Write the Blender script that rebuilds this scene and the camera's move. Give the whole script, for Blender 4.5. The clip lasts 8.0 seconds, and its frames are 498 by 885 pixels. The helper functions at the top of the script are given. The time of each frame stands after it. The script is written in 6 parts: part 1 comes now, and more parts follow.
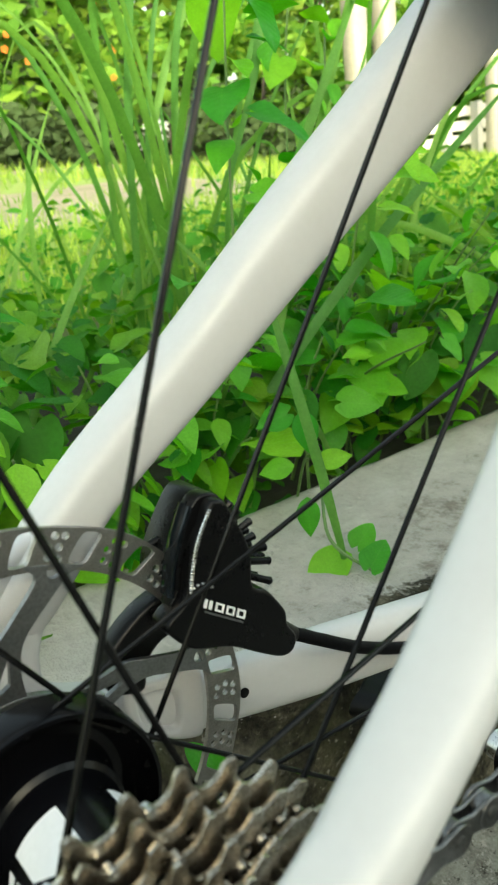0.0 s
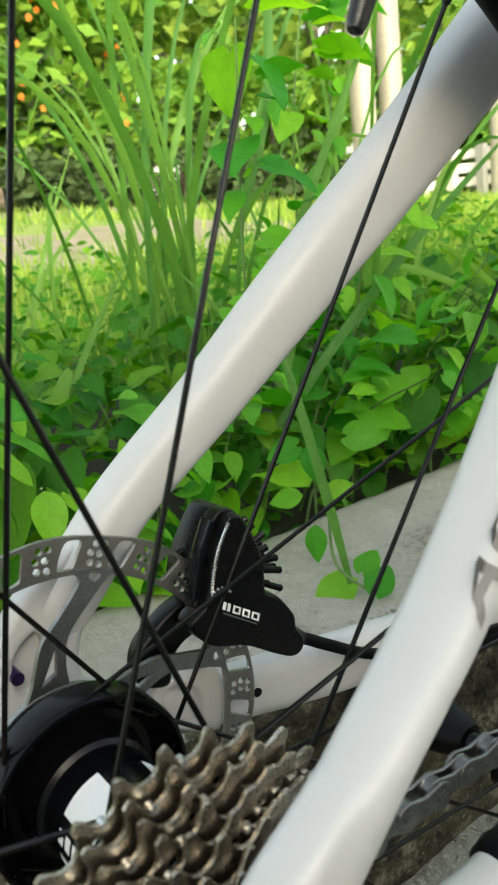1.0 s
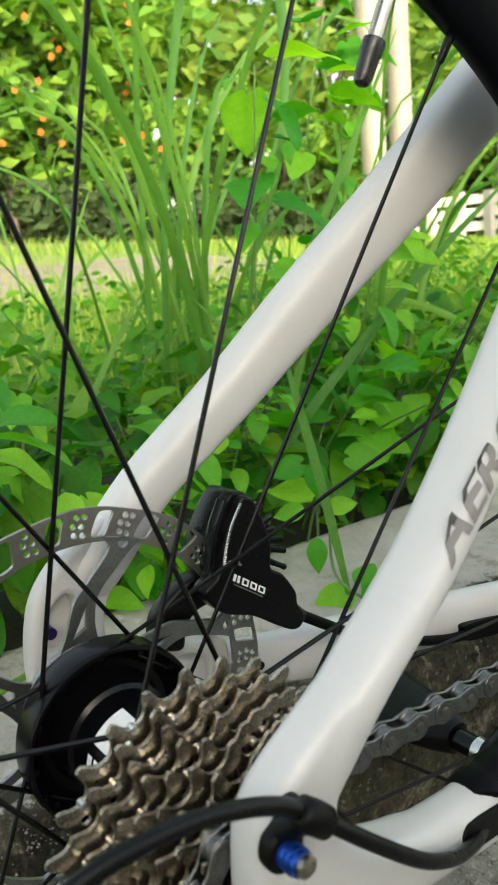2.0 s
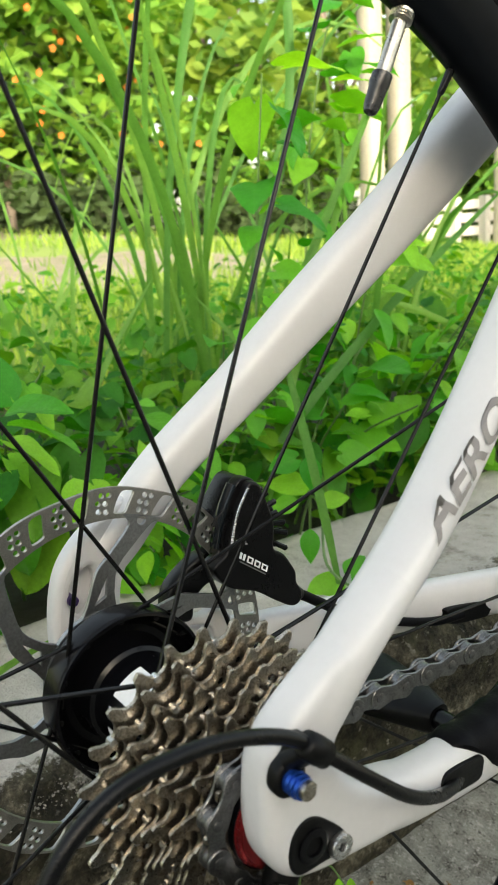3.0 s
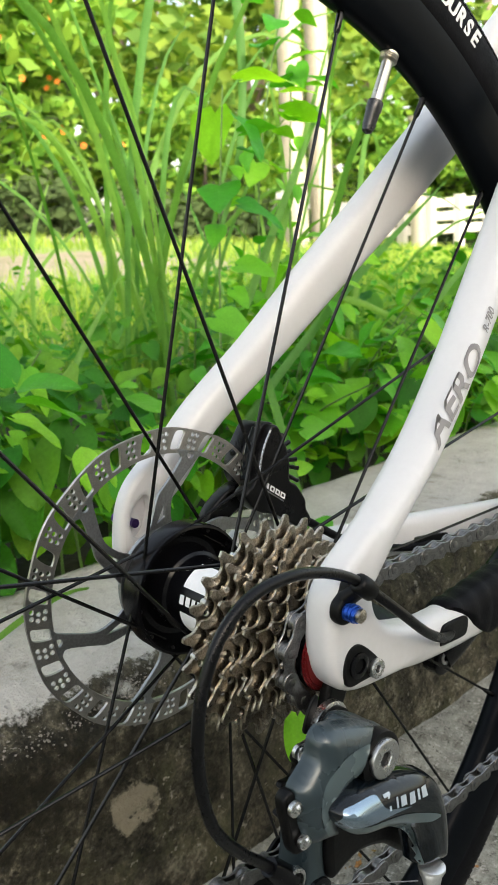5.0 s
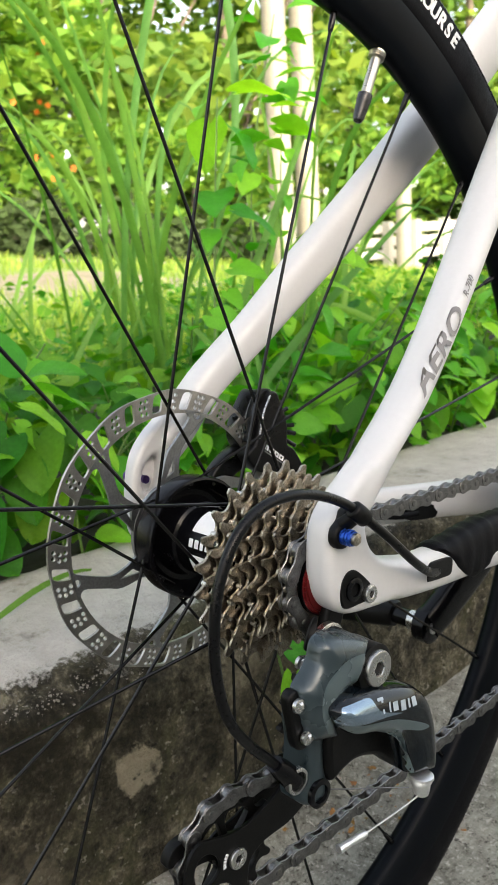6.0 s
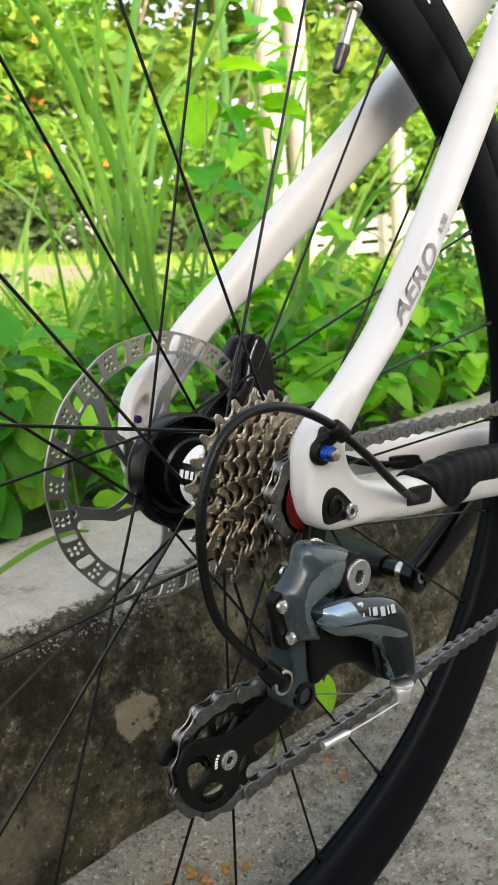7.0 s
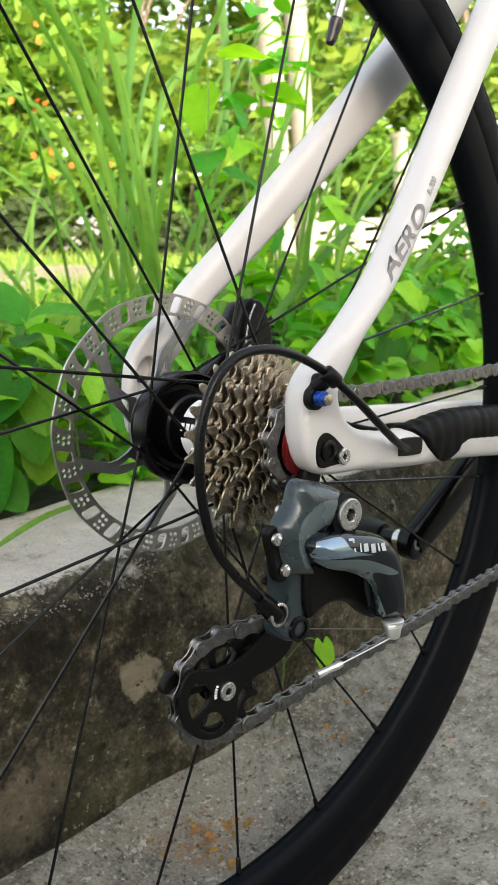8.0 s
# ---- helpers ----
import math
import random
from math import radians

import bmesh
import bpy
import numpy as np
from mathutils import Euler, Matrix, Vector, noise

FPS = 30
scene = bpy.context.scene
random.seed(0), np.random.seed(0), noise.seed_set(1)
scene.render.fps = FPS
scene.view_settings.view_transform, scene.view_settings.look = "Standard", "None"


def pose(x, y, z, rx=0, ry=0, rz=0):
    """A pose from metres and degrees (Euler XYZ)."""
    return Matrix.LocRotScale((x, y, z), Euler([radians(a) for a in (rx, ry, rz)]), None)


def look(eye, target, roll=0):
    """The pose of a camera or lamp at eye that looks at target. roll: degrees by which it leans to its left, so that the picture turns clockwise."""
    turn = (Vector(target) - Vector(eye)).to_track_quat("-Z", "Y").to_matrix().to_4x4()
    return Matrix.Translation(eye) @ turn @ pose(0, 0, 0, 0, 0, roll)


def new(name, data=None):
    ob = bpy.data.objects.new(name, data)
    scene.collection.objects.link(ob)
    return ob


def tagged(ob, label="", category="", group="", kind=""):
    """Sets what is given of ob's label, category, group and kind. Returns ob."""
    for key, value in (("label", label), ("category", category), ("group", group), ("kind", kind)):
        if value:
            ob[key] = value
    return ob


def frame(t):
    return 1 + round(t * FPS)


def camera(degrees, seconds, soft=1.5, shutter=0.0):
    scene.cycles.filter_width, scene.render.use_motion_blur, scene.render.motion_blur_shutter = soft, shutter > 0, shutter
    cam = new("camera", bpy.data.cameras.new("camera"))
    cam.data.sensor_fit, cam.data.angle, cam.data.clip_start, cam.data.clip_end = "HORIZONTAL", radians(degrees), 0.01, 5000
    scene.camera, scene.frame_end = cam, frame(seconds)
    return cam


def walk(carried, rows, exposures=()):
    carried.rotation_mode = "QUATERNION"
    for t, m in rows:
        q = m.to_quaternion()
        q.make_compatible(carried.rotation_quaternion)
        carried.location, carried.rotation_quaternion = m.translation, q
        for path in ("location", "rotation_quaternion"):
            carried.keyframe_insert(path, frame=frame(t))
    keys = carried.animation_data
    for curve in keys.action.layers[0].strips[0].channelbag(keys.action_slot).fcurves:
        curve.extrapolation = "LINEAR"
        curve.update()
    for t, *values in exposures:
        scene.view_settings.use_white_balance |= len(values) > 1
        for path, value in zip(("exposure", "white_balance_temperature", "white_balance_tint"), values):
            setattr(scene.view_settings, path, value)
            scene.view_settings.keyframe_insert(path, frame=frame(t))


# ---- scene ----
from mathutils.geometry import delaunay_2d_cdt

# Axes: x to the drive side of the bicycle, y to its front, z up; the hub stands over the origin.
cam = camera(34.74, 8.0, soft=0.5)
cam.data.dof.use_dof = True
cam.data.dof.focus_distance = 0.38
cam.data.dof.aperture_fstop = 36.0
PATH = [
    (0.0, 0.1532, -0.0473, 0.5051, 70.84, 6.66, 52.55),
    (0.5, 0.1699, -0.0625, 0.5068, 72.37, 6.98, 52.65),
    (1.0, 0.1827, -0.0709, 0.5128, 73.57, 6.82, 53.17),
    (1.5, 0.1968, -0.0885, 0.5097, 75.22, 6.32, 52.90),
    (1.7, 0.2036, -0.0951, 0.5053, 75.73, 5.95, 53.28),
    (2.8, 0.2349, -0.1103, 0.5142, 76.31, 3.65, 54.18),
    (3.0, 0.2355, -0.1243, 0.5118, 75.99, 3.51, 53.54),
    (3.5, 0.2451, -0.1527, 0.5137, 75.48, 4.32, 52.86),
    (4.0, 0.2476, -0.1806, 0.5262, 75.09, 4.41, 51.60),
    (4.5, 0.2600, -0.2000, 0.5191, 74.72, 3.66, 49.07),
    (6.0, 0.2997, -0.2557, 0.4844, 77.37, 3.47, 47.11),
    (6.5, 0.3123, -0.2651, 0.4692, 77.48, 3.85, 47.04),
    (7.0, 0.3222, -0.2709, 0.4555, 77.12, 4.20, 46.84),
    (7.5, 0.3294, -0.2781, 0.4427, 77.05, 4.39, 46.77),
    (8.0, 0.3417, -0.2862, 0.4333, 77.27, 4.48, 47.13),
]
walk(cam, [(t, pose(x, y, z, rx, ry, rz)) for t, x, y, z, rx, ry, rz in PATH], [(0.0, 2.12, 6950, -5), (0.4, 1.92, 6850, -2), (1.7, 1.92, 6850, 4), (3.5, 2.14, 6950, 7), (4.5, 2.17, 6800, 8), (6.0, 2.24, 6850, 13), (8.0, 2.30, 6950, 13)])

# ---- world, sun ----
SUN_EL, SUN_AZ = 19.0, -112.0          # elevation; angle from the bicycle's front towards its left
world = bpy.data.worlds.new("sky")
scene.world = world
world.use_nodes = True
wn = world.node_tree
sky = wn.nodes.new("ShaderNodeTexSky")
sky.sky_type = "NISHITA"
sky.sun_disc = False
sky.sun_elevation = radians(SUN_EL)
sky.sun_rotation = radians(-SUN_AZ)
sky.air_density, sky.dust_density, sky.ozone_density = 1.3, 4.0, 1.0
haze = wn.nodes.new("ShaderNodeHueSaturation")
haze.inputs["Saturation"].default_value = 0.6
wn.links.new(sky.outputs["Color"], haze.inputs["Color"])
wn.links.new(haze.outputs["Color"], wn.nodes["Background"].inputs["Color"])
wn.nodes["Background"].inputs["Strength"].default_value = 0.15
sun = new("sun", bpy.data.lights.new("sun", "SUN"))
sun.data.energy, sun.data.angle, sun.data.color = 1.05, radians(2), (1.0, 0.94, 0.82)
sd = Vector((-math.sin(radians(SUN_AZ)) * math.cos(radians(SUN_EL)), math.cos(radians(SUN_AZ)) * math.cos(radians(SUN_EL)), math.sin(radians(SUN_EL))))
sun.matrix_world = look(sd * 30, (0, 0, 0))


# ---- materials ----
def material(name, color, rough=0.5, metal=0.0, grain=None, amount=0.3, bump=0.0, color2=None, fine=None, coat=0.0, transl=0.0, vary=0.0, spec=0.5, lo=0.35, hi=0.65):
    m = bpy.data.materials.new(name)
    m.use_nodes = True
    nt = m.node_tree
    b = nt.nodes["Principled BSDF"]
    out = nt.nodes["Material Output"]
    b.inputs["Base Color"].default_value = (*color, 1)
    b.inputs["Roughness"].default_value = rough
    b.inputs["Metallic"].default_value = metal
    b.inputs["Coat Weight"].default_value = coat
    b.inputs["Coat Roughness"].default_value = 0.12
    b.inputs["Specular IOR Level"].default_value = spec
    col = None
    if grain:
        tc = nt.nodes.new("ShaderNodeTexCoord")
        n1 = nt.nodes.new("ShaderNodeTexNoise")
        n1.inputs["Scale"].default_value = grain
        n1.inputs["Detail"].default_value = 6
        nt.links.new(tc.outputs["Object"], n1.inputs["Vector"])
        n2 = nt.nodes.new("ShaderNodeTexNoise")
        n2.inputs["Scale"].default_value = fine or grain * 9
        n2.inputs["Detail"].default_value = 4
        nt.links.new(tc.outputs["Object"], n2.inputs["Vector"])
        add = nt.nodes.new("ShaderNodeMath")
        add.operation = "MULTIPLY_ADD"
        nt.links.new(n2.outputs["Fac"], add.inputs[0])
        add.inputs[1].default_value = 0.5
        sub = nt.nodes.new("ShaderNodeMath")
        sub.operation = "MULTIPLY"
        nt.links.new(n1.outputs["Fac"], sub.inputs[0])
        sub.inputs[1].default_value = 0.5
        nt.links.new(sub.outputs[0], add.inputs[2])
        ramp = nt.nodes.new("ShaderNodeMapRange")
        ramp.inputs["From Min"].default_value, ramp.inputs["From Max"].default_value = lo, hi
        nt.links.new(add.outputs[0], ramp.inputs["Value"])
        mix = nt.nodes.new("ShaderNodeMix")
        mix.data_type = "RGBA"
        c2 = color2 or tuple(c * (1 - amount) for c in color)
        mix.inputs["A"].default_value = (*c2, 1)
        mix.inputs["B"].default_value = (*color, 1)
        nt.links.new(ramp.outputs["Result"], mix.inputs["Factor"])
        col = mix.outputs["Result"]
        rr = nt.nodes.new("ShaderNodeMapRange")
        rr.inputs["To Min"].default_value, rr.inputs["To Max"].default_value = min(1, rough * 1.25), rough * 0.8
        nt.links.new(ramp.outputs["Result"], rr.inputs["Value"])
        nt.links.new(rr.outputs["Result"], b.inputs["Roughness"])
        if bump:
            bp = nt.nodes.new("ShaderNodeBump")
            bp.inputs["Strength"].default_value = 0.6
            bp.inputs["Distance"].default_value = bump
            nt.links.new(add.outputs[0], bp.inputs["Height"])
            nt.links.new(bp.outputs["Normal"], b.inputs["Normal"])
    if vary:
        oi = nt.nodes.new("ShaderNodeObjectInfo")
        ge = nt.nodes.new("ShaderNodeNewGeometry")
        s = nt.nodes.new("ShaderNodeMath")
        s.operation = "ADD"
        nt.links.new(oi.outputs["Random"], s.inputs[0])
        nt.links.new(ge.outputs["Random Per Island"], s.inputs[1])
        f = nt.nodes.new("ShaderNodeMath")
        f.operation = "FRACT"
        nt.links.new(s.outputs[0], f.inputs[0])
        hsv = nt.nodes.new("ShaderNodeHueSaturation")
        for key, a, c in (("Hue", 0.5 + 0.025 * vary, 0.5 - 0.035 * vary), ("Value", 1 - 0.4 * vary, 1 + 0.35 * vary)):
            r = nt.nodes.new("ShaderNodeMapRange")
            r.inputs["To Min"].default_value, r.inputs["To Max"].default_value = a, c
            nt.links.new(f.outputs[0], r.inputs["Value"])
            nt.links.new(r.outputs["Result"], hsv.inputs[key])
        if col:
            nt.links.new(col, hsv.inputs["Color"])
        else:
            hsv.inputs["Color"].default_value = (*color, 1)
        col = hsv.outputs["Color"]
    if col:
        nt.links.new(col, b.inputs["Base Color"])
    if transl:
        tr = nt.nodes.new("ShaderNodeBsdfTranslucent")
        warm = nt.nodes.new("ShaderNodeMix")
        warm.data_type = "RGBA"
        warm.blend_type = "MULTIPLY"
        warm.inputs["Factor"].default_value = 1.0
        warm.inputs["B"].default_value = (1.75, 1.80, 0.60, 1)
        if col:
            nt.links.new(col, warm.inputs["A"])
        else:
            warm.inputs["A"].default_value = (*color, 1)
        nt.links.new(warm.outputs["Result"], tr.inputs["Color"])
        ms = nt.nodes.new("ShaderNodeMixShader")
        ms.inputs["Fac"].default_value = transl
        nt.links.new(b.outputs["BSDF"], ms.inputs[1])
        nt.links.new(tr.outputs["BSDF"], ms.inputs[2])
        nt.links.new(ms.outputs["Shader"], out.inputs["Surface"])
    return m


M_FRAME = material("pearl_white_paint", (0.500, 0.498, 0.498), 0.42, grain=40, amount=0.04, coat=0.15)
M_GREYTEXT = material("grey_decal", (0.17, 0.160, 0.154), 0.4, grain=60, amount=0.15)
M_CALIPER = material("matt_black_cast", (0.0032, 0.0032, 0.0036), 0.30, grain=90, amount=0.4, spec=0.20, bump=0.0002)
M_ALU = material("soft_aluminium", (0.80, 0.80, 0.79), 0.45, 1.0, grain=160, amount=0.15)
M_BLACK = material("black_anodised", (0.0028, 0.0028, 0.0036), 0.22, grain=60, amount=0.4, spec=0.19)
M_RIM = material("satin_black_rim", (0.0026, 0.0036, 0.0052), 0.36, grain=30, amount=0.35, spec=0.07)
M_RUBBER = material("black_rubber", (0.005, 0.005, 0.006), 0.50, grain=90, amount=0.4, bump=0.0003, spec=0.05)
M_SPOKE = material("black_spoke", (0.004, 0.004, 0.004), 0.22, grain=80, amount=0.3, spec=0.22)
M_STEEL = material("stainless_steel", (0.62, 0.61, 0.59), 0.28, 1.0, grain=120, amount=0.2)
M_ROTOR = material("brake_track_steel", (0.37, 0.352, 0.33), 0.40, 1.0, grain=180, amount=0.35)
M_SPIDER = material("dark_spider", (0.27, 0.275, 0.28), 0.45, 1.0, grain=90, amount=0.3)
M_COG = material("bronze_steel", (0.56, 0.505, 0.42), 0.32, 1.0, grain=140, color2=(0.15, 0.125, 0.092), bump=0.0002, lo=0.34, hi=0.62)
M_CHAIN = material("grey_chain_steel", (0.22, 0.218, 0.215), 0.40, 1.0, grain=200, color2=(0.085, 0.082, 0.080), lo=0.3, hi=0.6)
M_RED = material("red_anodised", (0.20, 0.012, 0.014), 0.35, 0.7, grain=120, amount=0.3)
M_BLUE = material("blue_anodised", (0.02, 0.09, 0.45), 0.3, 0.8, grain=120, amount=0.3)
M_GREY = material("slate_grey_paint", (0.026, 0.040, 0.046), 0.30, 0.30, grain=12, fine=50, amount=0.12, coat=0.25)
# Paler slate; on the outer link it paints a highlight band.
M_GREYLIGHT = material("light_slate_tone", (0.095, 0.130, 0.138), 0.30, 0.4, grain=12, fine=50, amount=0.12, coat=0.2)
M_GLOSS = material("gloss_black", (0.003, 0.005, 0.007), 0.08, grain=10, fine=40, amount=0.1, coat=0.08, spec=0.32)
M_DULL = material("dull_black_plastic", (0.003, 0.003, 0.003), 0.42, grain=90, amount=0.3, spec=0.15)
M_WHITE = material("white_print", (0.75, 0.75, 0.75), 0.45, grain=60, amount=0.08)
# Sky reflection on the outer link, put into the colour.
M_SHEEN = material("painted_blue_sheen", (0.20, 0.28, 0.36), 0.14, 0.8, grain=10, amount=0.15, coat=0.8)
M_LOGO = material("pale_blue_print", (0.36, 0.41, 0.45), 0.35, 0.2, grain=60, amount=0.1)
M_BRASS = material("valve_nickel", (0.60, 0.56, 0.48), 0.3, 1.0, grain=200, amount=0.3)
M_PURPLE = material("oil_slick_titanium", (0.10, 0.06, 0.22), 0.3, 0.9, grain=200, amount=0.4)
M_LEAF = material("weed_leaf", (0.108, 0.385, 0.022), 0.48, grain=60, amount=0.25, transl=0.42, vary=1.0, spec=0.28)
# Darker weed leaf: shade put into the undergrowth's colour, dark green for broad leaves.
M_LEAFDARK = material("shaded_dark_leaf", (0.066, 0.235, 0.014), 0.55, grain=60, amount=0.3, transl=0.40, vary=1.0, spec=0.22)
M_GRIT = material("pale_grit", (0.26, 0.235, 0.19), 0.9, grain=200, amount=0.5, vary=1.0)
M_GRASS = material("grass_blade", (0.110, 0.262, 0.046), 0.55, grain=40, amount=0.25, transl=0.42, vary=0.6, spec=0.3)
M_STEM = material("green_stem", (0.10, 0.19, 0.04), 0.5, grain=50, amount=0.3)
M_LAWN = material("lawn_turf", (0.18, 0.29, 0.045), 0.9, grain=3, color2=(0.25, 0.29, 0.08), fine=60, transl=0.0, bump=0.01)
M_LAWNBLADE = material("lawn_blade", (0.185, 0.30, 0.042), 0.6, vary=0.9, transl=0.4)
M_PATH = material("sandy_path", (0.34, 0.265, 0.215), 0.9, grain=4, color2=(0.20, 0.20, 0.10), fine=50, bump=0.004)
M_TREE = material("tree_leaf", (0.125, 0.225, 0.035), 0.6, vary=0.9, transl=0.35, spec=0.2)
M_HEDGE = material("hedge_leaf", (0.125, 0.262, 0.034), 0.6, vary=0.8, transl=0.32, spec=0.2)
# Dark leaf green: the shade inside the bushes, put into the colour.
M_HEDGESHADE = material("hedge_shade", (0.035, 0.070, 0.012), 0.8, grain=8, amount=0.5)
M_FLOWER = material("orange_petal", (0.62, 0.17, 0.012), 0.5, vary=0.4, transl=0.3)
M_BARK = material("grey_bark", (0.20, 0.16, 0.12), 0.85, grain=6, amount=0.5, bump=0.01)
M_POST = material("pale_painted_post", (0.30, 0.28, 0.23), 0.6, grain=3, amount=0.2)
M_FENCE = material("white_painted_boards", (0.46, 0.445, 0.42), 0.6, grain=3, amount=0.1)
M_DRY = material("dry_leaf", (0.36, 0.20, 0.045), 0.7, grain=50, amount=0.5, vary=0.8)
M_VALVECAP = material("black_cap", (0.014, 0.014, 0.015), 0.3, grain=60, amount=0.3)


def node_kit(m):
    """Short-hand for wiring: returns (tree, shader, texture-coordinate socket, make)."""
    nt = m.node_tree
    tc = nt.nodes.new("ShaderNodeTexCoord")

    def make(kind, **values):
        n = nt.nodes.new(kind)
        for key, v in values.items():
            sock = n.inputs[int(key[1:])] if key[0] == "i" and key[1:].isdigit() else n.inputs[key.replace("_", " ")]
            if isinstance(v, bpy.types.NodeSocket):
                nt.links.new(v, sock)
            else:
                sock.default_value = v
        return n
    return nt, nt.nodes["Principled BSDF"], tc.outputs["Object"], make


def ramp_node(nt, fac, stops):
    r = nt.nodes.new("ShaderNodeValToRGB")
    el = r.color_ramp.elements
    el[0].position, el[0].color = stops[0][0], (*stops[0][1], 1)
    el[1].position, el[1].color = stops[-1][0], (*stops[-1][1], 1)
    for pos, c in stops[1:-1]:
        el.new(pos).color = (*c, 1)
    nt.links.new(fac, r.inputs[0])
    return r.outputs["Color"]


def mix_color(nt, fac, a, b):
    n = nt.nodes.new("ShaderNodeMix")
    n.data_type = "RGBA"
    for s, key in ((fac, "Factor"), (a, "A"), (b, "B")):
        if isinstance(s, bpy.types.NodeSocket):
            nt.links.new(s, n.inputs[key])
        else:
            n.inputs[key].default_value = s
    return n.outputs["Result"]


def math_node(nt, op, a, b, c=None):
    n = nt.nodes.new("ShaderNodeMath")
    n.operation = op
    for k, s in enumerate((a, b, c)):
        if s is None:
            continue
        if isinstance(s, bpy.types.NodeSocket):
            nt.links.new(s, n.inputs[k])
        else:
            n.inputs[k].default_value = s
    return n.outputs[0]


def span(nt, v, a, b):
    n = nt.nodes.new("ShaderNodeMapRange")
    n.inputs["From Min"].default_value, n.inputs["From Max"].default_value = a, b
    nt.links.new(v, n.inputs["Value"])
    return n.outputs["Result"]


def bump_node(nt, b, height, dist, strength=0.7):
    n = nt.nodes.new("ShaderNodeBump")
    n.inputs["Strength"].default_value, n.inputs["Distance"].default_value = strength, dist
    nt.links.new(height, n.inputs["Height"])
    nt.links.new(n.outputs["Normal"], b.inputs["Normal"])


def add_veins(m):
    """A pale midrib and side veins on a leaf that lies along its own y axis."""
    nt, b, co, make = node_kit(m)
    sep = make("ShaderNodeSeparateXYZ", Vector=co)
    ax = math_node(nt, "ABSOLUTE", sep.outputs["X"], 0.0)
    rib = span(nt, ax, 0.0011, 0.0004)
    ph = math_node(nt, "MULTIPLY_ADD", ax, -0.75, sep.outputs["Y"])
    tri = math_node(nt, "PINGPONG", ph, 0.0045)
    side = math_node(nt, "MULTIPLY", span(nt, tri, 0.0007, 0.0001), 0.45)
    vein = math_node(nt, "MAXIMUM", rib, side)
    links = b.inputs["Base Color"].links
    col = links[0].from_socket
    nt.links.new(mix_color(nt, math_node(nt, "MULTIPLY", vein, 0.12), col, (0.22, 0.40, 0.08, 1)), b.inputs["Base Color"])
    noise_n = make("ShaderNodeTexNoise", Vector=co, Scale=140.0, Detail=3.0).outputs["Fac"]
    bump_node(nt, b, math_node(nt, "MULTIPLY_ADD", noise_n, 0.8, math_node(nt, "MULTIPLY", span(nt, tri, 0.0, 0.0045), 1.0)), 0.0006, 0.35)


def spot(nt, make, co, centre, r0, r1):
    """1 inside an uneven blotch round the centre, 0 outside."""
    wob = make("ShaderNodeVectorMath", i1=(0.05, 0.05, 0.05))
    wob.operation = "MULTIPLY_ADD"
    nt.links.new(make("ShaderNodeTexNoise", Vector=co, Scale=26.0, Detail=7.0, Roughness=0.7).outputs["Color"], wob.inputs[0])
    nt.links.new(co, wob.inputs[2])
    dist = make("ShaderNodeVectorMath", i1=tuple(c + 0.025 for c in centre))
    dist.operation = "DISTANCE"
    nt.links.new(wob.outputs[0], dist.inputs[0])
    return span(nt, dist.outputs["Value"], r0, r1)


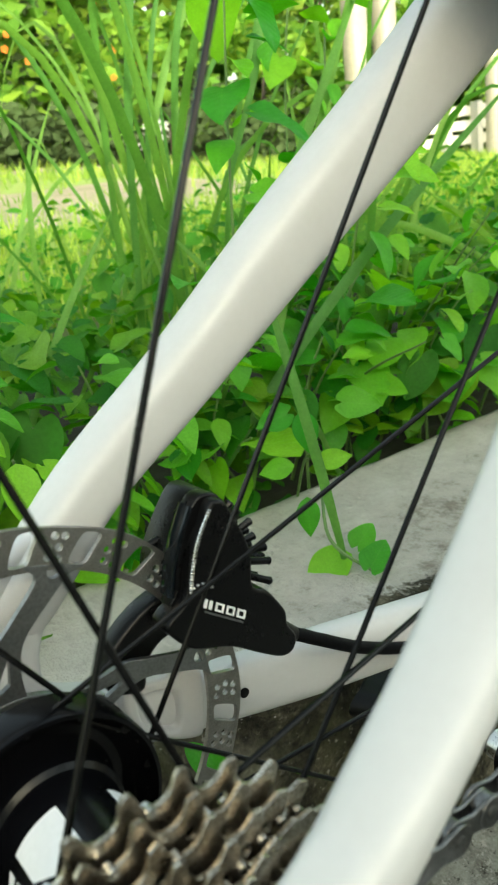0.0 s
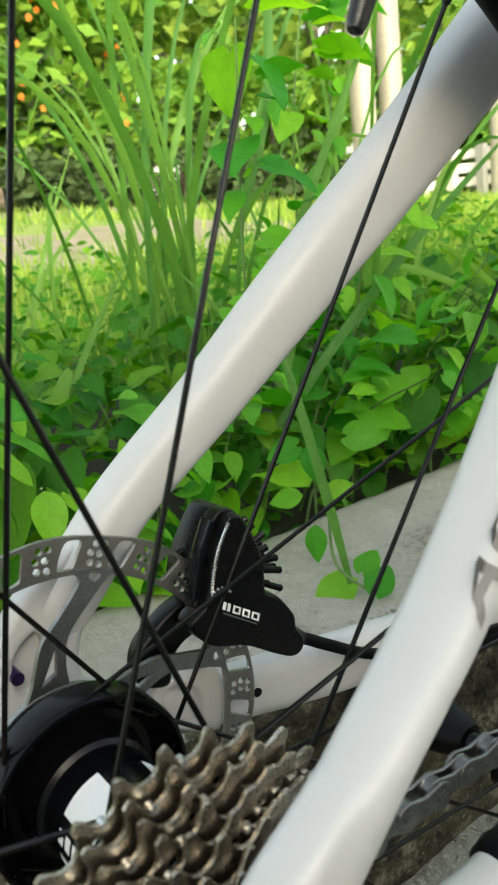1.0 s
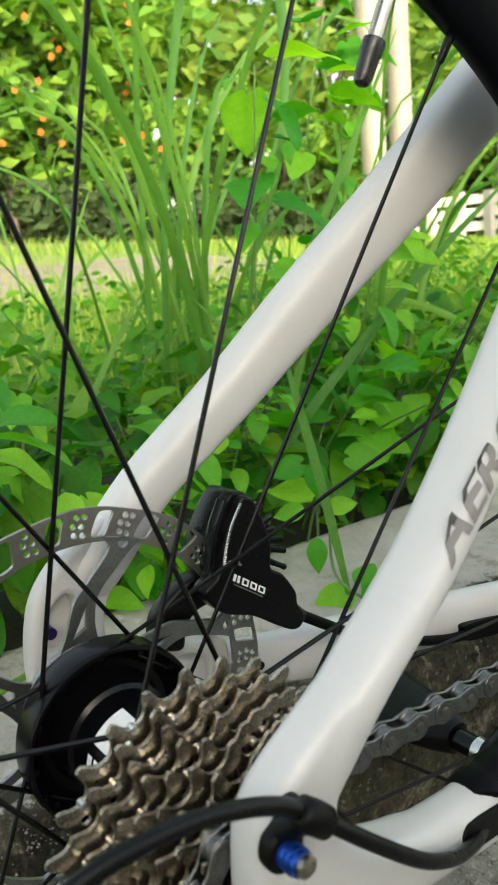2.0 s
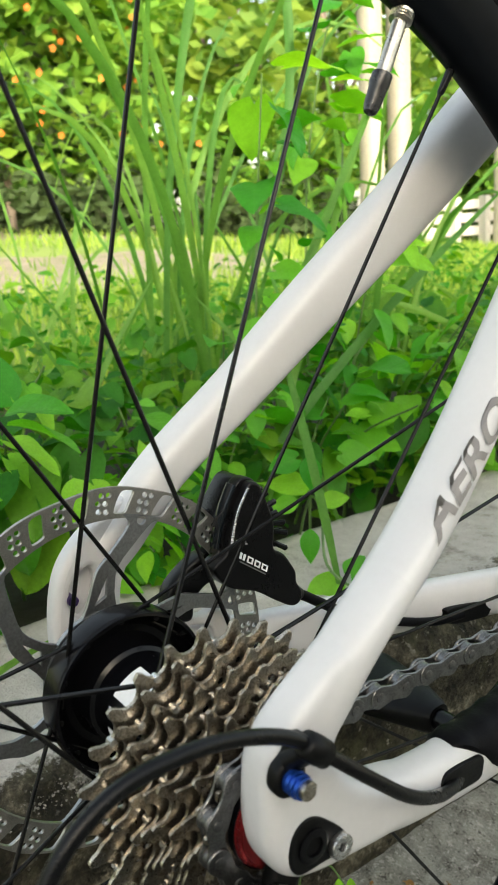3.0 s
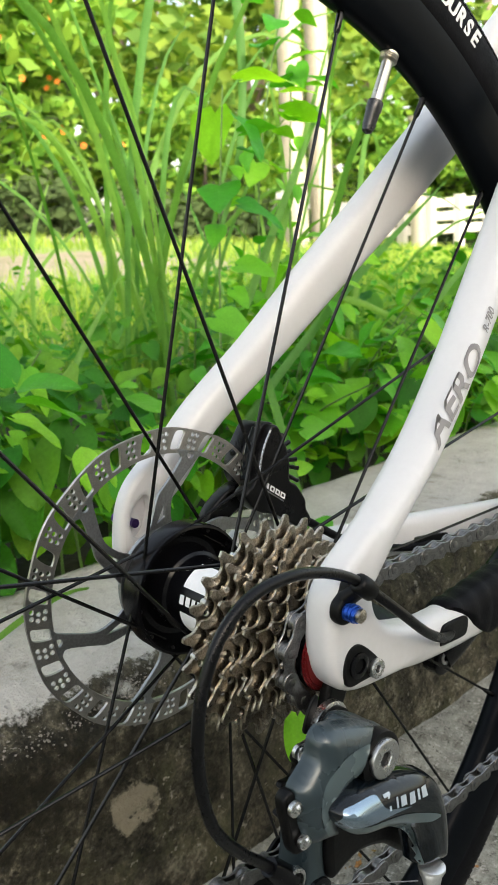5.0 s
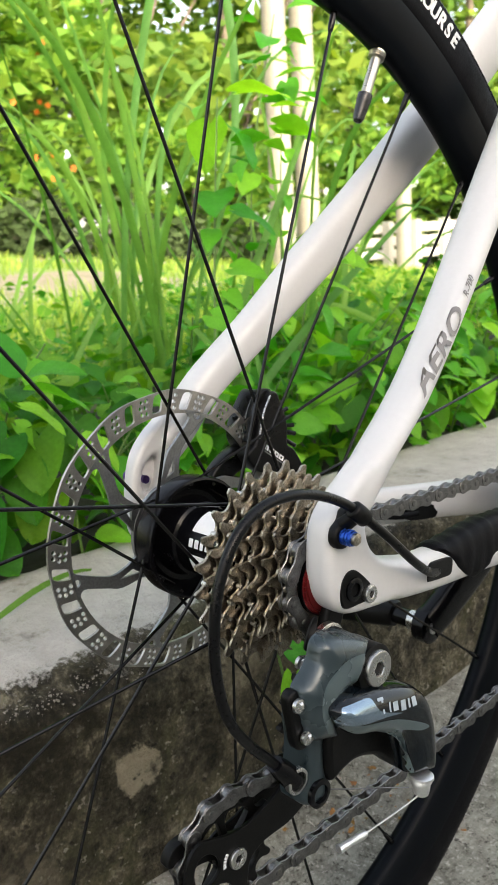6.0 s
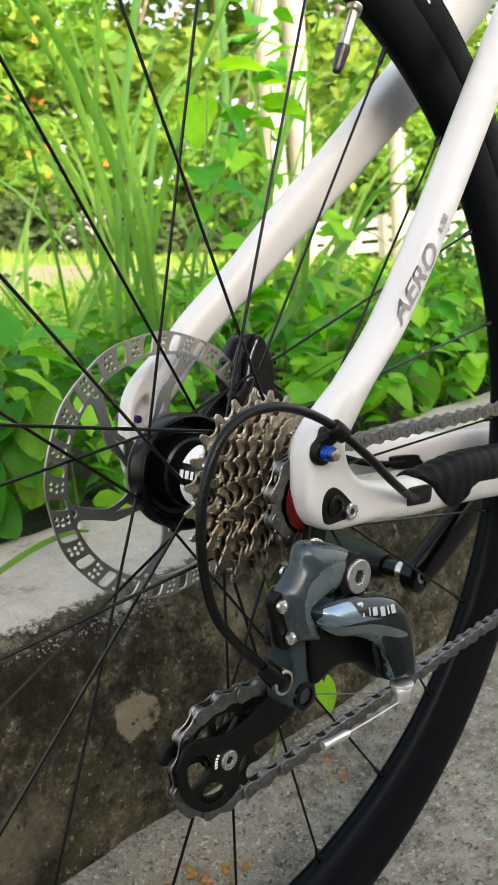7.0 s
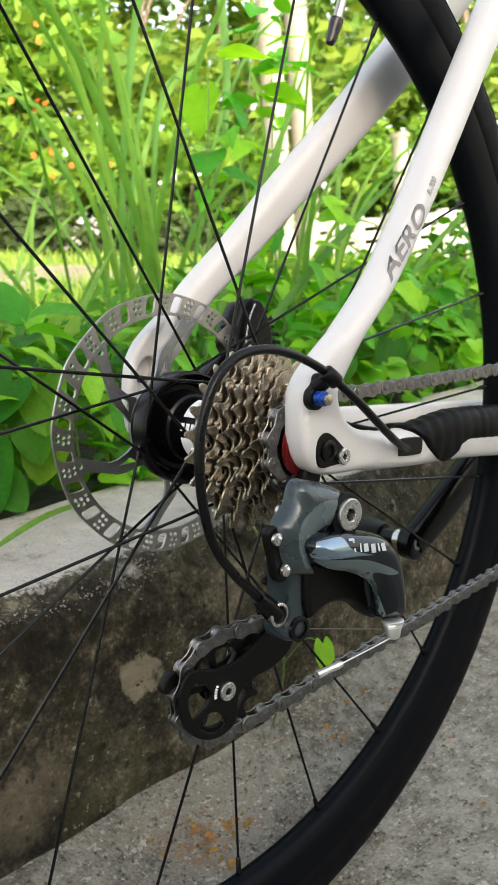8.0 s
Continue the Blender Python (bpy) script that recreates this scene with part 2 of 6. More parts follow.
def wall_material():
    """Pale weathered concrete; the upright face is far darker and partly olive, with flaked patches, pits and grit."""
    m = bpy.data.materials.new("weathered_concrete")
    m.use_nodes = True
    nt, b, co, make = node_kit(m)
    b.inputs["Roughness"].default_value = 0.9
    b.inputs["Specular IOR Level"].default_value = 0.2
    big = make("ShaderNodeTexNoise", Vector=co, Scale=8.0, Detail=9.0, Roughness=0.65).outputs["Fac"]
    mid = make("ShaderNodeTexNoise", Vector=co, Scale=42.0, Detail=9.0, Roughness=0.7).outputs["Fac"]
    fine = make("ShaderNodeTexNoise", Vector=co, Scale=260.0, Detail=5.0, Roughness=0.65).outputs["Fac"]
    other = make("ShaderNodeTexNoise", Vector=co, Scale=15.0, Detail=8.0, Roughness=0.7, Distortion=0.6).outputs["Fac"]
    grain = make("ShaderNodeTexNoise", Vector=co, Scale=150.0, Detail=3.0, Roughness=0.55).outputs["Fac"]
    speck = math_node(nt, "MULTIPLY", span(nt, grain, 0.625, 0.67), span(nt, other, 0.44, 0.58))
    pit = span(nt, make("ShaderNodeTexNoise", Vector=co, Scale=95.0, Detail=2.0).outputs["Fac"], 0.34, 0.28)
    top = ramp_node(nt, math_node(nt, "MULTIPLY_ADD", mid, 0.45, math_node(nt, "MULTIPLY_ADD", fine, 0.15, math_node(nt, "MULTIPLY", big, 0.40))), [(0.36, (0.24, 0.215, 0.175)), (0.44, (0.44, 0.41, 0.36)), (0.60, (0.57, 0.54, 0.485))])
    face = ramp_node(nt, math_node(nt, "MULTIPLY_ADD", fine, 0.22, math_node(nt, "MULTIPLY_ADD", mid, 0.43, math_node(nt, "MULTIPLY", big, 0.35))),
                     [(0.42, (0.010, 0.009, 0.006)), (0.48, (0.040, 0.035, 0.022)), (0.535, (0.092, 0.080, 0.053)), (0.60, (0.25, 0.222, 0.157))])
    face = mix_color(nt, math_node(nt, "MULTIPLY", span(nt, other, 0.50, 0.66), 0.55), face, (0.085, 0.085, 0.036, 1))
    face = mix_color(nt, math_node(nt, "MULTIPLY", speck, 0.8), face, (0.36, 0.33, 0.27, 1))
    # One larger, darker blotch high on the face.
    dark_blotch = math_node(nt, "MULTIPLY", spot(nt, make, co, (-0.180, -0.030, 0.165), 0.115, 0.030), span(nt, mid, 0.62, 0.46))
    face = mix_color(nt, math_node(nt, "MULTIPLY", dark_blotch, 0.75), face, (0.012, 0.010, 0.006, 1))
    # flaked patches
    for centre, r0, r1, strength in (((-0.176, 0.038, 0.110), 0.0215, 0.0175, 0.95), ((-0.176, -0.080, 0.058), 0.050, 0.015, 0.45), ((-0.176, 0.150, 0.150), 0.040, 0.012, 0.35)):
        flake = mix_color(nt, mid, (0.15, 0.127, 0.085, 1), (0.37, 0.325, 0.235, 1))
        worn = math_node(nt, "MULTIPLY", spot(nt, make, co, centre, r0, r1), span(nt, math_node(nt, "MULTIPLY_ADD", other, 0.4, math_node(nt, "MULTIPLY", mid, 0.6)), 0.36, 0.47))
        face = mix_color(nt, math_node(nt, "MULTIPLY", worn, strength), face, flake)
    face = mix_color(nt, math_node(nt, "MULTIPLY", pit, 0.75), face, (0.012, 0.010, 0.007, 1))
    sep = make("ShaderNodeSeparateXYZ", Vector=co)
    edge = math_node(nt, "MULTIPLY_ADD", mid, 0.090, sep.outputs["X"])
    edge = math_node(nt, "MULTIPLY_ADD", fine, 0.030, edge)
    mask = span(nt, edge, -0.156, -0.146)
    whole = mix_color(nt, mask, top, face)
    crust = math_node(nt, "MULTIPLY", spot(nt, make, co, (-0.184, 0.0445, 0.202), 0.020, 0.010), span(nt, mid, 0.44, 0.54))
    whole = mix_color(nt, math_node(nt, "MULTIPLY", crust, 0.9), whole, (0.66, 0.64, 0.58, 1))
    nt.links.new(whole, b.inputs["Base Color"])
    h = math_node(nt, "MULTIPLY_ADD", fine, 0.40, math_node(nt, "MULTIPLY_ADD", speck, 0.25, math_node(nt, "MULTIPLY_ADD", pit, -0.3, math_node(nt, "MULTIPLY", mid, 0.9))))
    bump_node(nt, b, h, 0.012, 0.9)
    return m


def lawn_material():
    """Bright turf; close behind the wall bare soil with litter, darkened to put the shade under the weeds into its
    colour.
    """
    nt, b, co, make = node_kit(M_LAWN)
    sep = make("ShaderNodeSeparateXYZ", Vector=co)
    n = make("ShaderNodeTexNoise", Vector=co, Scale=4.0, Detail=6.0).outputs["Fac"]
    # Darker than real soil: the shade between the leaves is in this colour.
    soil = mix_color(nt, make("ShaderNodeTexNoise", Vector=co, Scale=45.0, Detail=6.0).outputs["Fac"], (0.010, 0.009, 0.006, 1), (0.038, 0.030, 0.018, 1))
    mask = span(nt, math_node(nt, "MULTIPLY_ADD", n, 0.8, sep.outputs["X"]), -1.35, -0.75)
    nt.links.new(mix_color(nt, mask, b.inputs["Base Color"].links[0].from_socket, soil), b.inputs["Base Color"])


def road_material():
    """Worn concrete, its pale aggregate scuffed bare in irregular flecks, with dust and rusty litter stains."""
    m = bpy.data.materials.new("worn_concrete_road")
    m.use_nodes = True
    nt, b, co, make = node_kit(m)
    b.inputs["Roughness"].default_value = 0.88
    b.inputs["Specular IOR Level"].default_value = 0.3
    big = make("ShaderNodeTexNoise", Vector=co, Scale=7.0, Detail=8.0, Roughness=0.6).outputs["Fac"]
    mid = make("ShaderNodeTexNoise", Vector=co, Scale=48.0, Detail=9.0, Roughness=0.72).outputs["Fac"]
    fine = make("ShaderNodeTexNoise", Vector=co, Scale=380.0, Detail=5.0, Roughness=0.7).outputs["Fac"]
    base = ramp_node(nt, math_node(nt, "MULTIPLY_ADD", fine, 0.28, math_node(nt, "MULTIPLY_ADD", mid, 0.42, math_node(nt, "MULTIPLY", big, 0.30))),
                     [(0.39, (0.085, 0.076, 0.060)), (0.46, (0.212, 0.205, 0.166)), (0.52, (0.338, 0.327, 0.272)), (0.61, (0.49, 0.47, 0.40))])
    stain = math_node(nt, "MULTIPLY", spot(nt, make, co, (-0.105, 0.040, 0.0), 0.100, 0.015), span(nt, mid, 0.47, 0.60))
    base = mix_color(nt, math_node(nt, "MULTIPLY", stain, 0.75), base, (0.16, 0.085, 0.035, 1))
    for scale, lo, hi, c in ((130.0, 0.60, 0.64, (0.60, 0.565, 0.50, 1)), (240.0, 0.60, 0.65, (0.58, 0.55, 0.48, 1)), (190.0, 0.41, 0.35, (0.060, 0.052, 0.040, 1))):
        f = make("ShaderNodeTexNoise", Vector=co, Scale=scale, Detail=4.0, Roughness=0.68).outputs["Fac"]
        base = mix_color(nt, math_node(nt, "MULTIPLY", span(nt, f, lo, hi), 0.85), base, c)
    nt.links.new(base, b.inputs["Base Color"])
    bump_node(nt, b, math_node(nt, "MULTIPLY_ADD", fine, 0.5, mid), 0.010, 0.9)
    return m


add_veins(M_LEAF)
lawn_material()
M_WALL = wall_material()
M_ROAD = road_material()


# ---- mesh helpers ----
def smooth(me, angle=35):
    me.polygons.foreach_set("use_smooth", [True] * len(me.polygons))
    me.set_sharp_from_angle(angle=radians(angle))


def put(name, me, mat, parent=None, label="", m=None, angle=35):
    if me.users == 0:
        smooth(me, angle)
        me.materials.clear()
        me.materials.append(mat)
    ob = new(name, me)
    if m is not None:
        ob.matrix_basis = m
    ob.parent = parent
    if label:
        tagged(ob, label)
    return ob


def pydata(name, verts, faces):
    me = bpy.data.meshes.new(name)
    me.from_pydata([tuple(v) for v in verts], [], faces)
    me.update()
    return me


def revolve(name, profile, n, closed=True):
    """A ring about the x axis from (x, r) points."""
    k = len(profile)
    vs = [(x, r * math.cos(a), r * math.sin(a)) for a in (2 * math.pi * i / n for i in range(n)) for x, r in profile]
    fs = []
    for i in range(n):
        for j in range(k if closed else k - 1):
            a, b = i * k + j, i * k + (j + 1) % k
            c, d = ((i + 1) % n) * k + (j + 1) % k, ((i + 1) % n) * k + j
            fs.append((a, b, c, d))
    return pydata(name, vs, fs)


def sweep(name, pts, halves, n=16, power=2.0, side=(1, 0, 0), close=True):
    """A tube along pts; halves: half-width along side and half-height, at each point."""
    P = [Vector(p) for p in pts]
    vs, fs = [], []
    for i, p in enumerate(P):
        d = (P[min(i + 1, len(P) - 1)] - P[max(i - 1, 0)]).normalized()
        s = Vector(side)
        s = (s - d * s.dot(d)).normalized()
        u = d.cross(s).normalized()
        a, b = halves[i] if isinstance(halves[i], tuple) else (halves[i], halves[i])
        for j in range(n):
            t = 2 * math.pi * j / n
            c, q = math.cos(t), math.sin(t)
            vs.append(p + s * a * math.copysign(abs(c) ** (2 / power), c) + u * b * math.copysign(abs(q) ** (2 / power), q))
    for i in range(len(P) - 1):
        for j in range(n):
            fs.append((i * n + j, i * n + (j + 1) % n, (i + 1) * n + (j + 1) % n, (i + 1) * n + j))
    if close:
        fs.append(tuple(range(n))[::-1])
        fs.append(tuple(range((len(P) - 1) * n, len(P) * n)))
    return pydata(name, vs, fs)


def spline(pts, n):
    """Catmull-Rom through pts (tuples of any length), n steps a piece."""
    P = [np.array(p, float) for p in pts]
    out = []
    for i in range(len(P) - 1):
        p0, p1, p2, p3 = P[max(i - 1, 0)], P[i], P[i + 1], P[min(i + 2, len(P) - 1)]
        for k in range(n):
            t = k / n
            out.append(0.5 * (2 * p1 + (p2 - p0) * t + (2 * p0 - 5 * p1 + 4 * p2 - p3) * t ** 2 + (3 * p1 - p0 - 3 * p2 + p3) * t ** 3))
    out.append(P[-1])
    return out


def loop(pts, n=6):
    """A smooth closed outline through pts."""
    k = len(pts)
    ext = [pts[-1]] + list(pts) + [pts[0], pts[1]]
    P = [np.array(p, float) for p in ext]
    out = []
    for i in range(1, k + 1):
        p0, p1, p2, p3 = P[i - 1], P[i], P[i + 1], P[i + 2]
        for j in range(n):
            t = j / n
            out.append(tuple(0.5 * (2 * p1 + (p2 - p0) * t + (2 * p0 - 5 * p1 + 4 * p2 - p3) * t ** 2 + (3 * p1 - p0 - 3 * p2 + p3) * t ** 3)))
    return out


def circle(cy, cz, r, n=24, a0=0.0):
    return [(cy + r * math.cos(a0 + 2 * math.pi * i / n), cz + r * math.sin(a0 + 2 * math.pi * i / n)) for i in range(n)]


TO_YZ = Matrix(((0, 0, 1, 0), (1, 0, 0, 0), (0, 1, 0, 0), (0, 0, 0, 1)))


def curve_mesh(name, cu, m):
    tmp = bpy.data.objects.new(name, cu)
    scene.collection.objects.link(tmp)
    bpy.context.view_layer.update()
    me = bpy.data.meshes.new_from_object(tmp.evaluated_get(bpy.context.evaluated_depsgraph_get()))
    bpy.data.objects.remove(tmp)
    bpy.data.curves.remove(cu)
    me.transform(m)
    me.name = name
    return me


def flat(name, loops, x0, x1, bevel=0.0, res=1):
    """A plate between x0 and x1 with the (y, z) outline loops[0] and holes loops[1:]."""
    cu = bpy.data.curves.new(name, "CURVE")
    cu.dimensions, cu.fill_mode = "2D", "BOTH"
    cu.extrude = (x1 - x0) / 2 - bevel
    cu.bevel_depth, cu.bevel_resolution, cu.offset = bevel, res, -bevel
    for lp in loops:
        sp = cu.splines.new("POLY")
        sp.points.add(len(lp) - 1)
        for p, (a, b) in zip(sp.points, lp):
            p.co = (a, b, 0, 1)
        sp.use_cyclic_u = True
    return curve_mesh(name, cu, Matrix.Translation(((x0 + x1) / 2, 0, 0)) @ TO_YZ)


def lettering(name, text, size, m, depth=0.0002, shear=0.0, space=1.0, bold=0.0):
    cu = bpy.data.curves.new(name, "FONT")
    cu.body, cu.size, cu.extrude, cu.shear, cu.space_character = text, size, depth, shear, space
    cu.offset = bold
    cu.align_x, cu.align_y = "CENTER", "CENTER"
    return curve_mesh(name, cu, m)


def edge_distance(outline, pts):
    """How far each point lies from a closed outline."""
    A = np.array(outline, float)
    B = np.roll(A, -1, axis=0)
    P = np.array(pts, float)[:, None, :]
    d = B - A
    t = np.clip(((P - A) * d).sum(2) / np.maximum((d * d).sum(1), 1e-15), 0, 1)
    return np.sqrt((((A + t[..., None] * d) - P) ** 2).sum(2).min(1))


def domed(outline, x1, r):
    """The height of a cushion-shaped face over an outline, as a function of (y, z) points."""
    def height(pts):
        k = np.minimum(edge_distance(outline, pts), r) / r
        return x1 - r + r * np.sqrt(np.maximum(0.0, 1 - (1 - k) ** 2))
    return height


def fill_2d(outline, step):
    """Triangles over an outline, with points inside it about a step apart."""
    A = np.array(outline, float)
    lo, hi = A.min(0), A.max(0)
    grid = [(lo[0] + step * (i + 0.5 * (j % 2)), lo[1] + step * 0.87 * j) for j in range(int((hi[1] - lo[1]) / step / 0.87) + 2) for i in range(int((hi[0] - lo[0]) / step) + 2)]
    keep = [g for g, d in zip(grid, edge_distance(outline, grid)) if d > step * 0.55]
    n = len(outline)
    co = [Vector(p) for p in list(outline) + keep]
    vs, _, fs, *_ = delaunay_2d_cdt(co, [(i, (i + 1) % n) for i in range(n)], [], 1, 1e-7)
    return [(v[0], v[1]) for v in vs], [tuple(f) for f in fs]


def pillow(name, outline, x0, x1, r, step=0.0011):
    """A solid with a cushion-shaped outer face over a (y, z) outline, its back flat at x0."""
    pts, fs = fill_2d(outline, step)
    h = domed(outline, x1, r)(pts)
    k = len(pts)
    vs = [(float(x), y, z) for x, (y, z) in zip(h, pts)] + [(x0, y, z) for y, z in pts]
    count = {}
    for f in fs:
        for a, b in zip(f, f[1:] + f[:1]):
            count[frozenset((a, b))] = count.get(frozenset((a, b)), 0) + 1
    sides = [tuple(e) for e, c in count.items() if c == 1]
    faces = fs + [tuple(k + i for i in f[::-1]) for f in fs] + [(a, b, k + b, k + a) for a, b in sides]
    me = pydata(name, vs, faces)
    bm = bmesh.new()
    bm.from_mesh(me)
    bmesh.ops.recalc_face_normals(bm, faces=bm.faces[:])
    bm.to_mesh(me)
    bm.free()
    return me


def skin(name, poly, height, lift=0.0002, step=0.0011):
    """A thin area of print, colour or painted highlight that follows a cushion-shaped face."""
    pts, fs = fill_2d(poly, step)
    h = height(pts)
    me = pydata(name, [(float(x) + lift, y, z) for x, (y, z) in zip(h, pts)], fs)
    return me


def rod(name, a, b, r, n=10, r2=None):
    return sweep(name, [a, b], [r, r2 if r2 is not None else r], n, side=(0.31, 0.9, 0.29))


def disc(name, x0, x1, cy, cz, r, bevel=0.0006, n=28, hole=0.0):
    prof = [(x0, hole), (x0, r - bevel), (x0 + bevel * 0.4, r), (x1 - bevel * 0.4, r), (x1, r - bevel), (x1, hole)]
    if hole <= 0:
        prof = [(x0, 1e-5)] + prof[1:-1] + [(x1, 1e-5)]
    me = revolve(name, prof, n, closed=hole > 0)
    me.transform(Matrix.Translation((0, cy, cz)))
    return me


def hexbolt(name, parent, x0, x1, cy, cz, r, mat, label=""):
    """A round bolt head on the drive side with a hexagon socket."""
    me = flat(name, [circle(cy, cz, r, 28), circle(cy, cz, r * 0.42, 6)], x0, x1, min(0.0006, r * 0.15))
    ob = put(name, me, mat, parent, label)
    put("socket", flat("socket", [circle(cy, cz, r * 0.46, 6)], x0, x0 + (x1 - x0) * 0.45), M_DULL, ob)
    return ob


# ---- road, wall, lawn ----
def grid_sheet(name, xs, ys, height):
    vs = [(x, y, height(x, y)) for y in ys for x in xs]
    k = len(xs)
    fs = [(j * k + i, j * k + i + 1, (j + 1) * k + i + 1, (j + 1) * k + i) for j in range(len(ys) - 1) for i in range(k - 1)]
    return pydata(name, vs, fs)


def spaced(stops, steps):
    out = []
    for (a, b), n in zip(zip(stops, stops[1:]), steps):
        out += [a + (b - a) * i / n for i in range(n)]
    return out + [stops[-1]]


def road_height(x, y):
    v = Vector((x, y, 0))
    d = math.exp(-(x * x + y * y) * 0.5)
    return -0.003 + d * (0.003 * noise.noise(v * 6) + 0.0016 * noise.noise(v * 45)) + (0.010 * math.exp(-((x + 0.17) / 0.03) ** 2) * (0.5 + noise.noise(v * 9)) if x < 0 else 0)


road = put("road", grid_sheet("road", spaced([-0.21, 0.5, 3, 300], [90, 40, 10]), spaced([-300, -2, -0.4, 1.6, 8, 300], [10, 20, 200, 30, 10]), road_height), M_ROAD)
tagged(road, "worn grey concrete road with fine gravel and dust", "road", kind="structure")


def wall_mesh():
    prof = [(-0.176, -0.02)] + [(-0.176, -0.02 + 0.0065 * i) for i in range(1, 32)]
    prof += [(-0.1775, 0.190), (-0.180, 0.1945), (-0.184, 0.198), (-0.190, 0.2005), (-0.198, 0.2015)]
    prof += [(-0.198 - 0.0105 * i, 0.202) for i in range(1, 20)]
    prof += [(-0.407, 0.200), (-0.412, 0.190), (-0.412, -0.02)]
    ys = spaced([-6, -0.6, -0.2, 0.35, 1.6, 14], [12, 40, 220, 120, 30])
    vs = []
    for y in ys:
        for x, z in prof:
            v = Vector((x, y, z))
            near = math.exp(-((x + 0.180) ** 2 + (z - 0.195) ** 2) / 0.0005)
            d = 0.0022 * noise.noise(v * 13) + 0.0012 * noise.noise(v * 60) + 0.0006 * noise.noise(v * 150)
            chip = near * max(0.0, noise.noise(v * 16 + Vector((5, 1, 2))) + 0.25) * 0.020
            pit = near * 0.006 * noise.noise(v * 70) + near * 0.004 * noise.noise(v * 160)
            top = z > 0.1985
            vs.append((x + (0 if top and x < -0.2 else d) - chip + pit * 0.5, y, z + (d if top else 0) * 0.8 - chip * 0.9 + pit * 0.6))
    k = len(prof)
    fs = [(j * k + i, (j + 1) * k + i, (j + 1) * k + i + 1, j * k + i + 1) for j in range(len(ys) - 1) for i in range(k - 1)]
    return pydata("wall", vs, fs)


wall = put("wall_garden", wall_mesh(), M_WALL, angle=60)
tagged(wall, "low weathered concrete garden wall, much darker on its face", "wall", kind="structure")


def crumb(rg, q, r):
    """An angular chip of mortar."""
    vs = [Vector(v) * r * rg.uniform(0.6, 1.2) for v in ((1, 0.2, 0.1), (-1, 0.1, 0), (0.2, 1, 0), (-0.1, -1, 0.2), (0.1, 0, 0.8), (0, 0, -0.8), (0.7, 0.6, 0.5), (-0.6, -0.7, 0.5), (0.7, -0.6, 0.4), (-0.7, 0.6, 0.4))]
    spin = Matrix.Rotation(rg.uniform(0, 6.28), 3, "Z") @ Matrix.Rotation(rg.uniform(0, 1.0), 3, "X")
    vs = [spin @ v for v in vs]
    bm = bmesh.new()
    for v in vs:
        bm.verts.new(v + q)
    bmesh.ops.convex_hull(bm, input=bm.verts[:])
    loose = [v for v in bm.verts if not v.link_faces]
    bmesh.ops.delete(bm, geom=loose, context="VERTS")
    bm.verts.index_update()
    out = [tuple(v.co) for v in bm.verts], [tuple(v.index for v in f.verts) for f in bm.faces]
    bm.free()
    return out


def crumbs_mesh():
    rg = random.Random(3)
    vs, fs = [], []
    for i in range(900):
        if i < 380:
            y, x = rg.gauss(0.050, 0.018), -0.186 + rg.gauss(0, 0.006)
        elif i < 760:
            y, x = rg.gauss(-0.040, 0.045), -0.183 + rg.gauss(0, 0.005)
        else:
            y, x = rg.uniform(-0.2, 0.6), -0.184 + rg.gauss(0, 0.006)
        v = Vector((x, y, 0.196))
        chip = max(0.0, noise.noise(v * 16 + Vector((5, 1, 2))) + 0.25) * 0.020
        z = (0.2005 if x < -0.190 else 0.194 + (-0.178 - x) * 0.5) - chip * 0.9
        a, f = crumb(rg, Vector((x - chip * 0.5, y, z + 0.0008)), 0.0002 + 0.0013 * rg.random() ** 3.5)
        k = len(vs)
        vs += a
        fs += [tuple(k + j for j in t) for t in f]
    return pydata("grit", vs, fs)


tagged(put("grit", crumbs_mesh(), M_GRIT, wall, "pale crumbs of broken mortar", angle=20), kind="stuff")


def lawn_height(x, y):
    d = min(max(0.0, -x - 0.41), 12.0)
    z = 0.165 + 0.035 * min(d, 0.6) + 0.09 * max(0.0, d - 0.6) - 0.065 * min(max(0.0, y - 2.5), 8.0)
    return z + 0.02 * noise.noise(Vector((x * 1.3, y * 1.3, 3)))


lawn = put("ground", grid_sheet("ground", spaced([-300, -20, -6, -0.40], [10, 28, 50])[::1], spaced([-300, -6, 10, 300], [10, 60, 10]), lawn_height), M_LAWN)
tagged(lawn, "rough sunlit lawn rising gently behind the wall", "lawn", kind="structure")

# Unseen wall, added to block the sun from the bicycle; pale for fill light.
sun_block = put("wall_boundary", pydata("wall_boundary", [(x, y, z) for x in (2.4, 2.7) for y in (-7.0, 1.3) for z in (-0.05, 1.72)], [(0, 1, 3, 2), (4, 6, 7, 5), (0, 4, 5, 1), (2, 3, 7, 6), (1, 5, 7, 3), (0, 2, 6, 4)]), material("cement_render", (0.55, 0.53, 0.49), 0.9, grain=2, amount=0.2, fine=40, bump=0.003))
tagged(sun_block, "plain unseen wall added to keep the sun off the bicycle", "wall", kind="structure")


# ---- bicycle ----
bike = new("bicycle")
bike.matrix_basis = Matrix.Translation((0, 0, 0.34)) @ pose(0, 0, 0, -6.3)
bike.empty_display_size = 0.1
tagged(bike, "white road bicycle with black wheels, standing beside a low wall", "bicycle")

